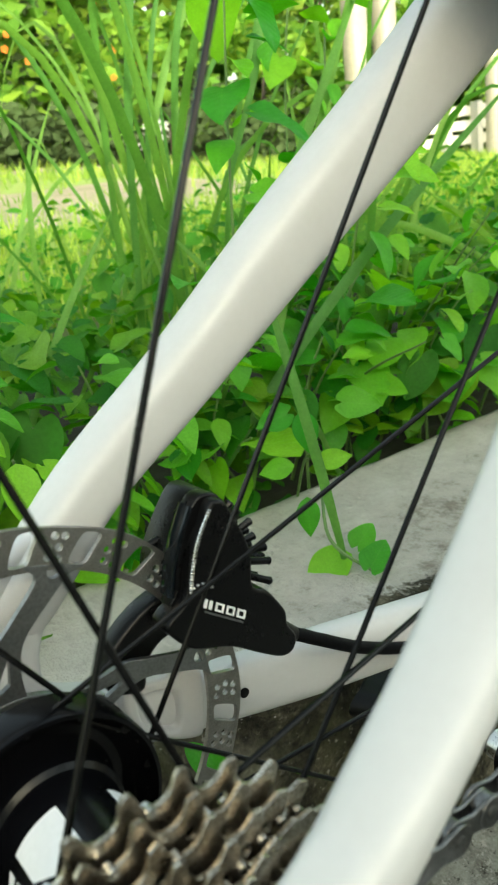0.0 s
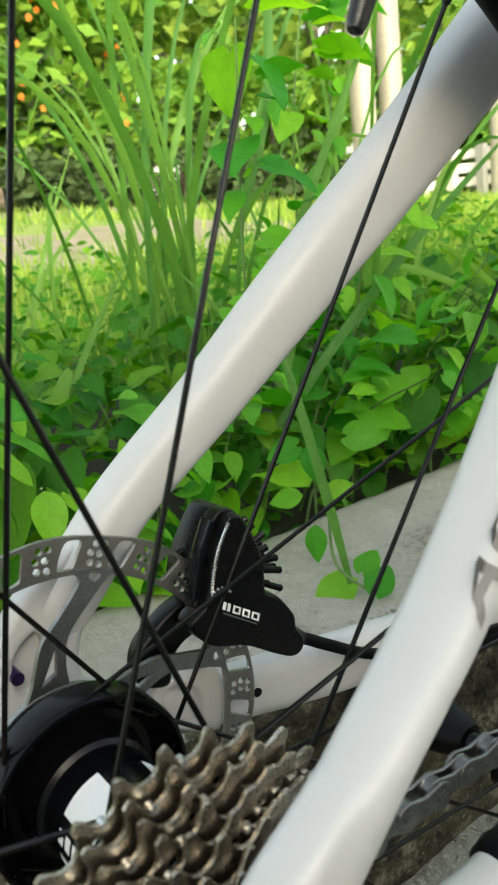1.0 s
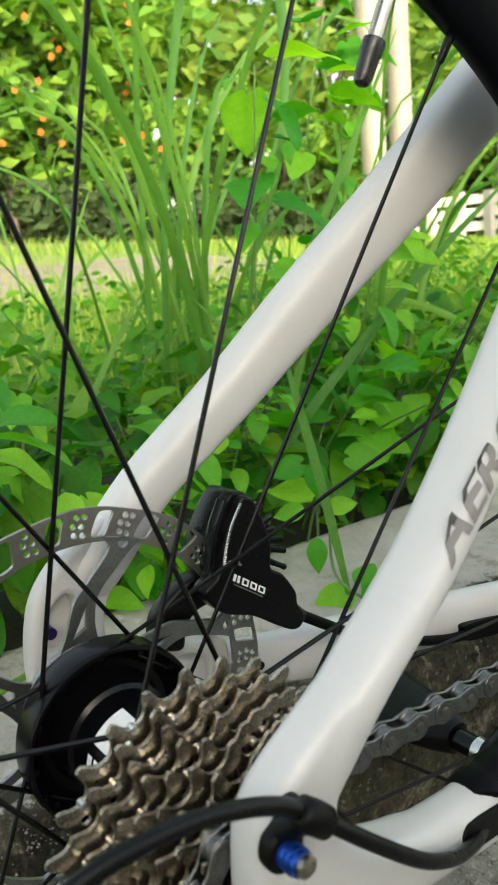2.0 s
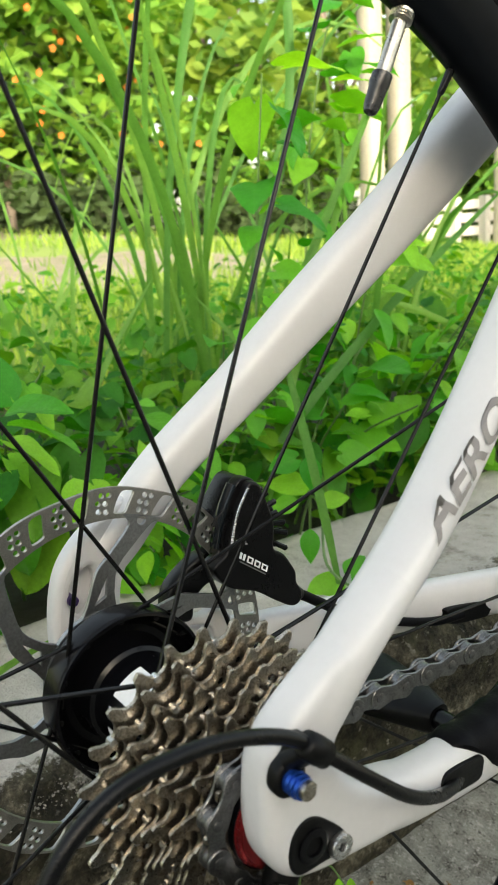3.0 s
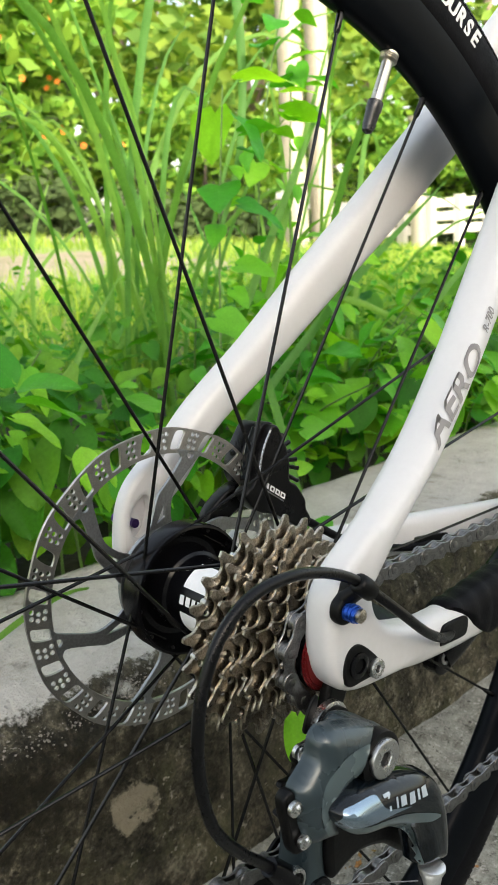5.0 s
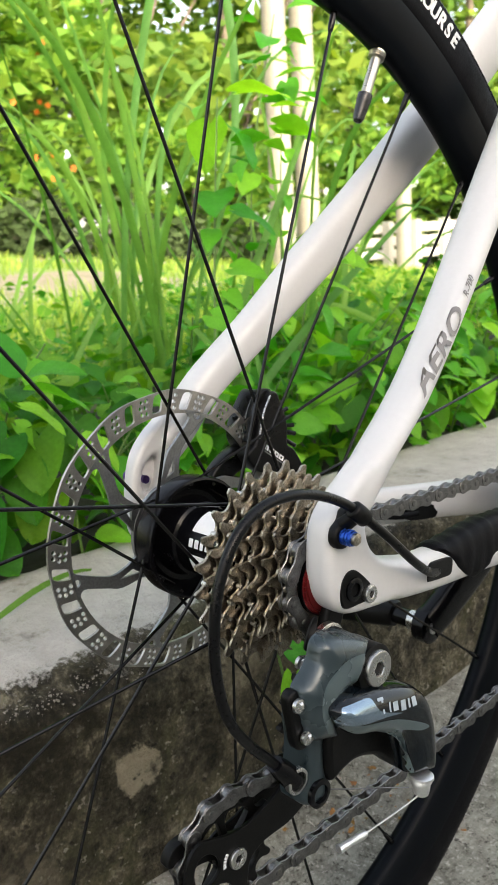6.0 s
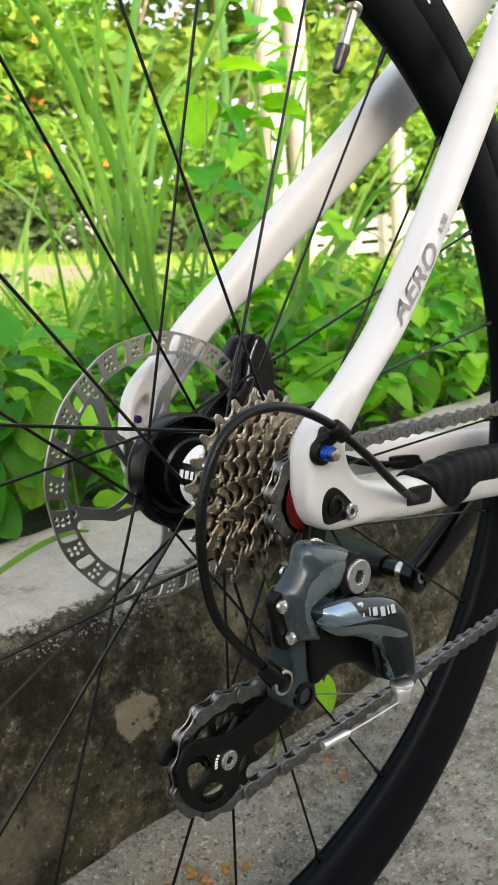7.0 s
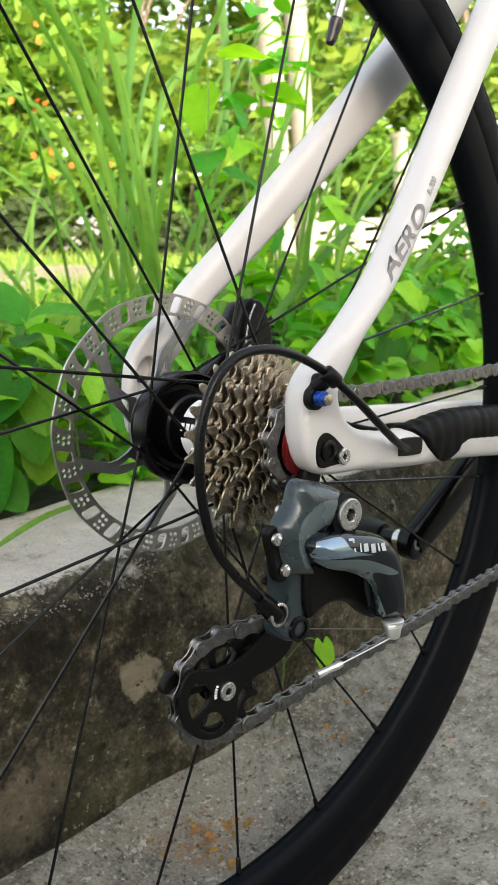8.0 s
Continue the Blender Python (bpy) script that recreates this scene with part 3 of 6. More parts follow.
# rim, tyre, spokes
XR = -0.0013
RIM = [(-0.0042, 0.2882), (0.0, 0.2872), (0.0042, 0.2882), (0.0076, 0.2915), (0.0097, 0.2970), (0.0113, 0.3035), (0.0124, 0.3100), (0.0125, 0.3125), (0.0114, 0.3136), (0.0092, 0.3130), (0.0088, 0.3065),
       (-0.0088, 0.3065), (-0.0092, 0.3130), (-0.0114, 0.3136), (-0.0125, 0.3125), (-0.0124, 0.3100), (-0.0113, 0.3035), (-0.0097, 0.2970), (-0.0076, 0.2915)]
rim = put("rim", revolve("rim", [(x + XR, r) for x, r in RIM], 240), M_RIM, bike, "satin black alloy rim")
TYRE = [(0.0100, 0.3110), (0.0122, 0.3137), (0.0130, 0.3185), (0.0133, 0.3240), (0.0128, 0.3305), (0.0110, 0.3362), (0.0078, 0.3402), (0.0040, 0.3420), (0.0, 0.3425)]
TYRE = TYRE + [(-x, r) for x, r in TYRE[-2::-1]]
tyre = put("tyre", revolve("tyre", [(x + XR, r) for x, r in TYRE], 240), M_RUBBER, rim, "black rubber road tyre with a file-pattern tread edge", angle=50)


def tread_teeth():
    """The notched edges of the tread."""
    vs, fs = [], []
    for side in (1, -1):
        for i in range(520):
            a, da = 2 * math.pi * i / 520, 2 * math.pi / 520 * 0.36
            b = len(vs)
            for x, r in ((0.0115, 0.3355), (0.0092, 0.3393)):
                for s in (-da, da):
                    for h in (-0.0004, 0.00012):
                        vs.append(((x + h * 0.7) * side + XR, (r + h * 0.7) * math.cos(a + s), (r + h * 0.7) * math.sin(a + s)))
            fs += [(b + i0, b + i1, b + i2, b + i3) for i0, i1, i2, i3 in ((1, 3, 7, 5), (0, 1, 5, 4), (2, 3, 7, 6), (0, 1, 3, 2), (4, 5, 7, 6))]
    return pydata("tread_edge", vs, fs)


put("tread_edge", tread_teeth(), M_RUBBER, rim)


def arc_text(name, text, size, radius, x, a_start, step, mat, parent):
    """Letters in a row round the wheel on its drive side."""
    for i, ch in enumerate(text):
        if ch == " ":
            continue
        a = a_start - i * step
        m = Matrix.Translation((x, radius * math.cos(a), radius * math.sin(a))) @ Matrix.Rotation(a - math.pi / 2, 4, "X") @ Matrix.Rotation(radians(12), 4, "Y") @ TO_YZ
        put(name, lettering(name, ch, size, m, 0.0002, bold=0.0004), mat, parent)


arc_text("letter", "COURSE", 0.0112, 0.3255, XR + 0.0137, radians(65.2) + 0.0500, 0.0245, M_WHITE, tyre)

NIP_R = 0.2888
SPOKE_ANGLES = (61.8, 77.0, 91.7, 106.9, 122.2, 137.5, 152.6, 168.3, 183.5, 198.4, 213.5, 228.5, 244.0, 258.5, -86.7, -72.2, -57.1, -42.6, -27.2, -12.5, 2.3, 17.7, 32.2, 47.1)
for k, deg in enumerate(SPOKE_ANGLES):
    th = radians(deg)
    lean = (-1, 1, 1, -1)[k % 4]
    # left flange: even spokes; right flange: odd ones
    fx, fr, turn, off = (-0.0361, 0.0279, 91.4, -0.0015) if k % 2 == 0 else (0.0233, 0.0280, 85.2, 0.0015)
    a = th + lean * radians(turn)
    hub_pt = Vector((fx + 0.0012 * lean, fr * math.cos(a), fr * math.sin(a)))
    nip = Vector((XR - 0.001 + off, 0.2804 * math.cos(th), 0.2804 * math.sin(th)))
    nip = hub_pt + (nip - hub_pt) * ((NIP_R - 0.2804) / (nip - hub_pt).length + 1)
    d = (hub_pt - nip).normalized()
    sp = put("spoke", rod("spoke", nip + d * 0.004, hub_pt, 0.00088, 10), M_SPOKE, rim)
    put("nipple", sweep("nipple", [nip - d * 0.002, nip + d * 0.002, nip + d * 0.0115, nip + d * 0.0125], [0.0019, 0.0019, 0.0016, 0.0010], 10, side=(0.3, 0.9, 0.3)), M_SPOKE, rim)

va = radians(69.0)
vdir = Vector((0, math.cos(va), math.sin(va)))
vroot = Vector((XR, 0, 0)) + vdir * 0.2875
put("valve", sweep("valve", [vroot + vdir * 0.004] + [vroot - vdir * (0.001 * i) for i in range(0, 38)], [0.0030] + [0.0031 if i % 2 else 0.0028 for i in range(38)], 14), M_BRASS, rim, "threaded nickel valve stem")
put("lock_nut", sweep("lock_nut", [vroot - vdir * q for q in (-0.001, -0.0003, 0.0008, 0.0013, 0.0020, 0.0025, 0.0032, 0.0037)], [0.0040, 0.0048, 0.0048, 0.0044, 0.0048, 0.0044, 0.0048, 0.0040], 22), M_BRASS, rim)
put("valve_cap", sweep("valve_cap", [vroot - vdir * q for q in (0.0255, 0.0260, 0.0305, 0.0315, 0.0392, 0.0418, 0.0428)], [0.0032, 0.0042, 0.0042, 0.0038, 0.0034, 0.0026, 0.001], 16), M_VALVECAP, rim, "black plastic valve cap")

# hub
HUB = [(-0.0475, 0.008), (-0.0475, 0.021), (-0.046, 0.0225), (-0.0430, 0.0235), (-0.0418, 0.0318), (-0.0400, 0.0338), (-0.0290, 0.0340), (-0.0275, 0.0334), (-0.0272, 0.0322), (-0.0290, 0.0314), (-0.0345, 0.0290), (-0.0372, 0.0255), (-0.0372, 0.0226), (-0.0350, 0.0212), (-0.0290, 0.0208), (-0.0262, 0.0204), (-0.0250, 0.0188), (-0.022, 0.0182),
       (0.004, 0.0182), (0.010, 0.0195), (0.0155, 0.0270), (0.0172, 0.0300), (0.0225, 0.0300), (0.0238, 0.0285), (0.0238, 0.008)]
hub = put("hub", revolve("hub", HUB, 96), M_BLACK, bike, "glossy black hub shell")

def band(name, x0, x1, r, a0, a1, mat, parent, n=14):
    """A printed patch on the hub barrel."""
    vs = [(x, r * math.cos(a0 + (a1 - a0) * i / n), r * math.sin(a0 + (a1 - a0) * i / n)) for i in range(n + 1) for x in (x0, x1)]
    return put(name, pydata(name, vs, [(2 * i, 2 * i + 1, 2 * i + 3, 2 * i + 2) for i in range(n)]), mat, parent)


for a0, a1 in ((104, 150), (188, 236), (276, 322), (12, 58)):
    band("white_mark", -0.0150, 0.0035, 0.0184, radians(a0), radians(a1), M_WHITE, hub)
for a0 in (156, 326):
    for x0, x1, b0, b1 in ((-0.0150, -0.0118, 6, 20), (-0.0105, -0.0073, 6, 20), (-0.0060, -0.0035, 6, 20), (-0.0020, 0.0012, 6, 20)):
        band("logo_bar", x0, x1, 0.0185, radians(a0 + b0), radians(a0 + b1), M_WHITE, hub)
for j in range(12):
    a = radians(30 * j + 9)
    put("spoke_hole", disc("spoke_hole", -0.0302, -0.0296, 0.0308 * math.cos(a), 0.0308 * math.sin(a), 0.0012, 0.0002, 10), M_DULL, hub)
put("axle", rod("axle", (-0.074, 0, 0), (0.074, 0, 0), 0.0075, 24), M_BLACK, hub)
put("end_cap", revolve("end_cap", [(-0.0665, 0.0075), (-0.0665, 0.0095), (-0.056, 0.0105), (-0.050, 0.0150), (-0.0475, 0.0160), (-0.0475, 0.0075)], 40), M_BLACK, hub)

# brake rotor
XB = -0.0515


def pol(r, deg):
    return (r * math.cos(radians(deg)), r * math.sin(radians(deg)))


def rotor_mesh():
    """Braking band with slots and clusters of round holes."""
    loops = [[pol(0.0800 - 0.0004 * (1 - math.cos(radians(12 * i * 1.5))), 1.5 * i) for i in range(240)], [pol(0.0665, 3 * i) for i in range(120)][::-1]]
    slots, step = 24, 15.0
    for s in range(slots):
        a = 84.6 + s * step
        slot = [pol(r, a + t - (r - 0.0735) * 260) for r, t in ((0.0686, -1.7), (0.0684, 0.9), (0.0692, 2.3), (0.0735, 2.5), (0.0772, 2.2), (0.0783, 1.1), (0.0783, -1.3), (0.0772, -2.4), (0.0735, -2.5), (0.0696, -2.5))]
        loops.append(loop(slot, 3))
        for dr, da in ((0.0697, 5.6), (0.0703, 8.4), (0.0733, 6.4), (0.0737, 9.0), (0.0767, 5.8), (0.0768, 8.2)):
            q = pol(dr, a + da - (dr - 0.0735) * 160)
            loops.append(circle(q[0], q[1], 0.00125, 10))
    return flat("brake_rotor", loops, XB - 0.0009, XB + 0.0009, 0.0001, 0)


rotor = put("brake_rotor", rotor_mesh(), M_ROTOR, bike, "perforated steel brake rotor")
for k in range(6):
    a = 76.0 + 60 * k
    arm = [(0.0685, -7), (0.0653, -4), (0.0564, 1), (0.0455, 8.5), (0.0349, 9.4), (0.0262, 8), (0.0262, 40), (0.0326, 30.6), (0.0446, 21), (0.0507, 14), (0.0614, 6), (0.0651, 5.5), (0.0685, 8)]
    gap = [(0.0425, 14.5), (0.0335, 15.5), (0.0310, 25.5)]
    eye = pol(0.0660, a + 0.5)
    put("arm", flat("arm", [loop([pol(r, a + t) for r, t in arm], 3), [pol(r, a + t) for r, t in gap], circle(eye[0], eye[1], 0.0021, 14)], XB - 0.0010, XB + 0.0010, 0.0002), M_SPIDER, rotor)
put("carrier", flat("carrier", [[pol(0.0285, 6 * i) for i in range(60)], [pol(0.0205, 6 * i) for i in range(60)]], XB - 0.0013, XB + 0.0013, 0.0003), M_SPIDER, rotor)
put("lockring", revolve("lockring", [(-0.053, 0.0150), (-0.053, 0.0225), (-0.0545, 0.0215), (-0.0560, 0.0205), (-0.0565, 0.0150)], 48), M_BLACK, rotor)

# cassette
COGS = [24, 22, 20, 18, 17, 16, 14, 13, 12, 11]
X_COG0, COG_PITCH = 0.0300, 0.00348


def cog_outline(n, phase):
    rp = 0.0127 / (2 * math.sin(math.pi / n))
    pts = []
    for i in range(n):
        c = phase + 2 * math.pi * i / n          # middle of a valley
        s = math.pi / n
        for da, dr in ((-0.00445, 0.0004), (-0.0040, -0.0012), (-0.0031, -0.0026), (-0.0017, -0.0035), (0.0, -0.0038), (0.0017, -0.0035), (0.0031, -0.0026), (0.0040, -0.0012), (0.00445, 0.0004)):
            pts.append((rp + dr, c + da / rp))
        # a blunt tip, its corner ramped on every other tooth
        pts.append((rp + 0.0019, c + s - 0.00125 / rp))
        pts.append((rp + 0.0024, c + s - 0.0006 / rp))
        pts.append((rp + (0.0024 if i % 2 else 0.0017), c + s + 0.0008 / rp))
        pts.append((rp + 0.0013, c + s + 0.0015 / rp))
    return [(r * math.cos(a), r * math.sin(a)) for r, a in pts], rp


cassette = put("cassette", revolve("cassette", [(0.0255, 0.009), (0.0255, 0.0172), (0.0650, 0.0172), (0.0650, 0.009)], 48), M_BLACK, bike, "bronze-coloured steel cassette, slightly dirty")
for i, n in enumerate(COGS):
    x = X_COG0 + i * COG_PITCH
    outline, rp = cog_outline(n, 0.13 * i)
    loops = [outline]
    if n > 16:
        inner = rp - 0.0110
        loops.append([(inner * math.cos(2 * math.pi * j / 60), inner * math.sin(2 * math.pi * j / 60)) for j in range(60)])
        for j in range(n // 2):
            a = 0.13 * i + 2 * math.pi * (2 * j + 0.5) / n
            q = (rp - 0.0066)
            loops.append(circle(q * math.cos(a), q * math.sin(a), 0.0015, 8))
    else:
        loops.append([(0.0165 * math.cos(2 * math.pi * j / 40), 0.0165 * math.sin(2 * math.pi * j / 40)) for j in range(40)])
    put("sprocket", flat("sprocket", loops, x - 0.0008, x + 0.0008, 0.00025), M_COG, cassette, angle=28)
    if n > 16:
        for j in range(0, n, 2):
            a = 0.13 * i + 2 * math.pi * (j + 0.15) / n
            q = rp - 0.0042
            put("rivet", disc("rivet", x - 0.0015, x + 0.0017, q * math.cos(a), q * math.sin(a), 0.0013, 0.0003, 10), M_STEEL, cassette)
        for j in range(5):
            a = 2 * math.pi * j / 5 + 0.2 + 0.05 * i
            pts = [(r * math.cos(a + b), r * math.sin(a + b)) for r, b in ((0.0165, -0.22), (rp - 0.0095, -0.13), (rp - 0.0095, 0.13), (0.0165, 0.22))]
            put("spider_arm", flat("spider_arm", [pts], x - 0.0007, x + 0.0007), M_DULL, cassette)
put("lockring", revolve("lockring", [(0.0632, 0.0110), (0.0632, 0.0160), (0.0638, 0.0168), (0.0650, 0.0168), (0.0653, 0.0161), (0.0660, 0.0161), (0.0663, 0.0152), (0.0670, 0.0150), (0.0672, 0.0110)], 60), M_RED, cassette, "red anodised lockring")
for j in range(40):
    a = 2 * math.pi * j / 40
    put("notch", disc("notch", 0.0652, 0.0662, 0.0158 * math.cos(a), 0.0158 * math.sin(a), 0.0006, 0.0002, 6), M_RED, cassette)


def joined(name, meshes):
    bm = bmesh.new()
    for me in meshes:
        bm.from_mesh(me)
        bpy.data.meshes.remove(me)
    me = bpy.data.meshes.new(name)
    bm.to_mesh(me)
    bm.free()
    return me


# frame: chainstays, seatstays, dropouts
DRIVE = Matrix.Translation((-0.0035, 0.0042, -0.0020))       # where the parts of the drive side sit
DROP = [(0.0112, 0.0560), (0.0090, 0.0590), (0.0040, 0.0556), (-0.0030, 0.0498), (-0.0112, 0.0428), (-0.0168, 0.0360), (-0.0198, 0.0281), (-0.0201, 0.0140), (-0.0186, 0.0025), (-0.0142, -0.0058), (-0.0076, -0.0106), (0.0010, -0.0126), (0.0160, -0.0130),
        (0.0340, -0.0125), (0.0480, -0.0080), (0.0510, -0.0020), (0.0450, 0.0048), (0.0300, 0.0078), (0.0185, 0.0115), (0.0100, 0.0190), (0.0066, 0.0290), (0.0080, 0.0350), (0.0080, 0.0420), (0.0100, 0.0500)]
DROP_L = [(0.0180, 0.0700), (-0.0008, 0.0572), (-0.0122, 0.0430), (-0.0162, 0.0265), (-0.0160, 0.0070), (-0.0115, -0.0075), (0.0030, -0.0115), (0.0160, -0.0125), (0.0340, -0.0120), (0.0420, -0.0020), (0.0340, 0.0080), (0.0220, 0.0130), (0.0160, 0.0200), (0.0170, 0.0340), (0.0260, 0.0500), (0.0340, 0.0620)]
STAY = [(0.0745, -0.0040, 0.0300, 0.0082, 0.0112), (0.0745, 0.0055, 0.0425, 0.0092, 0.0098), (0.0745, 0.0190, 0.0590, 0.0104, 0.0072), (0.0715, 0.0467, 0.0850, 0.0112, 0.0064), (0.0675, 0.0759, 0.1200, 0.0113, 0.0072), (0.0592, 0.1141, 0.1650, 0.0117, 0.0083),
        (0.0501, 0.1583, 0.2200, 0.0120, 0.0092), (0.0420, 0.2080, 0.2850, 0.0120, 0.0105), (0.0340, 0.2620, 0.3550, 0.0115, 0.0120), (0.0260, 0.3180, 0.4280, 0.0110, 0.0130)]
STAY_L = [(-0.0742, 0.0070, 0.0400, 0.0060, 0.0105), (-0.0742, 0.0160, 0.0510, 0.0100, 0.0106), (-0.0727, 0.0385, 0.0800, 0.0112, 0.0102), (-0.0662, 0.0739, 0.1150, 0.0114, 0.0112), (-0.0592, 0.1123, 0.1550, 0.0116, 0.0134), (-0.0526, 0.1583, 0.2000, 0.0116, 0.0153), (-0.0434, 0.2120, 0.2570, 0.0118, 0.0172), (-0.0370, 0.2640, 0.3140, 0.0117, 0.0178), (-0.0300, 0.3180, 0.3760, 0.0110, 0.0178)]
CHST = [(0.0748, 0.0180, -0.0030, 0.0070, 0.0090), (0.0748, 0.0330, -0.0035, 0.0082, 0.0108), (0.0742, 0.0500, -0.0052, 0.0086, 0.0106), (0.0715, 0.0800, -0.0062, 0.0085, 0.0118), (0.0670, 0.1250, -0.0052, 0.0088, 0.0148), (0.0600, 0.1800, -0.0085, 0.0090, 0.0162), (0.0520, 0.2500, -0.0140, 0.0092, 0.0178), (0.0440, 0.3200, -0.0195, 0.0095, 0.0190), (0.0380, 0.4000, -0.0250, 0.0100, 0.0210)]
CHST_L = [(-0.0748, 0.0180, -0.0020, 0.0070, 0.0095), (-0.0748, 0.0330, -0.0050, 0.0082, 0.0110), (-0.0742, 0.0500, -0.0090, 0.0086, 0.0118), (-0.0715, 0.0850, -0.0135, 0.0085, 0.0122), (-0.0670, 0.1300, -0.0155, 0.0088, 0.0140), (-0.0600, 0.1800, -0.0155, 0.0090, 0.0138), (-0.0520, 0.2500, -0.0172, 0.0092, 0.0140), (-0.0440, 0.3200, -0.0205, 0.0095, 0.0160), (-0.0380, 0.4000, -0.0250, 0.0100, 0.0200)]


def tube(name, line, power):
    return sweep(name, [(p[0], p[1], p[2]) for p in line], [(p[3], p[4]) for p in line], 32, power)


def sunk(line, by=(0.985, 0.96, 0.92, 0.86)):
    """The last rings of a line drawn in, so that its end stays inside the tube that it meets."""
    out = [list(p) for p in line]
    for p, k in zip(out[-len(by):], by):
        p[3], p[4] = p[3] * k, p[4] * k
    return out


stay_r, stay_l, chst_r, chst_l = spline(STAY, 8), spline(STAY_L, 8), spline(CHST, 8), spline(CHST_L, 8)
# the moulded dropout runs into both stays without a joint
bike_body = put("bicycle_frame", joined("bicycle_frame", [flat("plate", [loop(DROP, 5)], 0.0665, 0.0830, 0.0048, 4), tube("stub", sunk(stay_r[:25]), 2.35), tube("stub", sunk(chst_r[:25]), 2.6)]), M_FRAME, bike, "pearl white frame with grey lettering", angle=60)
moulded = bike_body.modifiers.new("moulded", "REMESH")
moulded.mode, moulded.voxel_size, moulded.use_smooth_shade = "VOXEL", 0.0009, True
eased = bike_body.modifiers.new("eased", "SMOOTH")
eased.factor, eased.iterations = 0.5, 14
put("dropout", flat("dropout", [loop(DROP_L, 5), loop([(-0.0085, 0.0330), (-0.0005, 0.0410), (0.0030, 0.0330), (-0.0010, 0.0200), (-0.0075, 0.0200)], 5)], -0.0790, -0.0680, 0.0030, 3), M_FRAME, bike_body, angle=60)
put("dropout_recess", flat("dropout_recess", [loop([(-0.0095, 0.0340), (0.0005, 0.0430), (0.0040, 0.0330), (0.0000, 0.0190), (-0.0085, 0.0190)], 5)], -0.0770, -0.0745, 0.0003), M_FRAME, bike_body, angle=60)
for line, name, power in ((sunk(stay_r[20:][::-1], (0.998, 0.97))[::-1], "seatstay", 2.35), (stay_l, "seatstay", 3.4), (sunk(chst_r[20:][::-1], (0.998, 0.97))[::-1], "chainstay", 2.6), (chst_l, "chainstay", 2.6)):
    put(name, tube(name, line, power), M_FRAME, bike_body, angle=60)
put("bottom_bracket", rod("bottom_bracket", (-0.043, 0.412, -0.026), (0.043, 0.412, -0.026), 0.023, 40), M_FRAME, bike_body, angle=60)
put("seat_tube", sweep("seat_tube", [(0, 0.412, -0.020), (0, 0.385, 0.10), (0, 0.360, 0.25), (0, 0.330, 0.42), (0, 0.300, 0.58)], [(0.017, 0.024), (0.015, 0.020), (0.015, 0.022), (0.016, 0.026), (0.016, 0.024)], 28, 2.3), M_FRAME, bike_body, angle=60)


def stay_text(text, size, a, b, wide, shear):
    """Lettering on the outer face of the drive-side seatstay; a, b: (y, z) of the two ends of its middle line."""
    st = np.array(spline(STAY, 40))

    def at(y, z):
        k = int(np.argmin((st[:, 1] - y) ** 2 + (st[:, 2] - z) ** 2))
        return Vector((st[k, 0] + st[k, 3] * 1.005 + 0.0002, y, z))
    p, q = at(*a), at(*b)
    d = (q - p).normalized()
    n = (Vector((1, 0, 0)) - d * d.x).normalized()
    up = n.cross(d)
    m = Matrix((d * wide, up, n)).transposed().to_4x4()
    m.translation = (p + q) / 2
    me = lettering("lettering", text, size, m, 0.00015, shear, 1.0, bold=size * 0.022)
    bm = bmesh.new()
    bm.from_mesh(me)
    bmesh.ops.triangulate(bm, faces=bm.faces[:])
    for _ in range(4):
        long = [e for e in bm.edges if e.calc_length() > 0.0011]
        if not long:
            break
        bmesh.ops.subdivide_edges(bm, edges=long, cuts=1)
        bmesh.ops.triangulate(bm, faces=bm.faces[:])
    bm.to_mesh(me)
    bm.free()
    for v in me.vertices:
        k = int(np.argmin((st[:, 1] - v.co.y) ** 2 + (st[:, 2] - v.co.z) ** 2))
        off = math.hypot(v.co.y - st[k, 1], v.co.z - st[k, 2])
        v.co.x = st[k, 0] + st[k, 3] * (1 - min(0.80, off / st[k, 4]) ** 2.35) ** (1 / 2.35) + 0.0009
    return put("lettering", me, M_GREYTEXT, bike_body)


# chainstay guard, derailleur hanger cover, bolts, cable ports
def guard_mesh():
    """A moulded rubber wrap over the top and outside of the chainstay, ribbed, with a pointed lower corner."""
    cs = [p for p in spline(CHST, 14) if 0.066 < p[1] < 0.40]
    low = [(0.066, -75), (0.076, -35), (0.086, 0), (0.096, 28), (0.110, 70), (0.118, 62), (0.128, 20), (0.140, 8), (0.5, 8)]
    n = 18
    vs, fs = [], []
    for k, p in enumerate(cs):
        hi = -165.0
        lo = float(np.interp(p[1], [a for a, _ in low], [b for _, b in low]))
        rib = 0.0007 * (0.5 + 0.5 * math.cos(2 * math.pi * p[1] / 0.0125)) ** 3
        for j in range(n + 1):
            t = radians(hi + (lo - hi) * j / n)
            c, q = math.cos(t), math.sin(t)
            e = (0.0016 + rib) if 0 < j < n and 0 < k else -0.0006
            sx, sz = math.copysign(abs(c) ** (2 / 2.6), c), math.copysign(abs(q) ** (2 / 2.6), q)
            vs.append((p[0] + sx * (p[3] + e), p[1], p[2] - sz * (p[4] + e)))
    for k in range(len(cs) - 1):
        for j in range(n):
            a = k * (n + 1) + j
            fs.append((a, a + n + 1, a + n + 2, a + 1))
    return pydata("stay_guard", vs, fs)


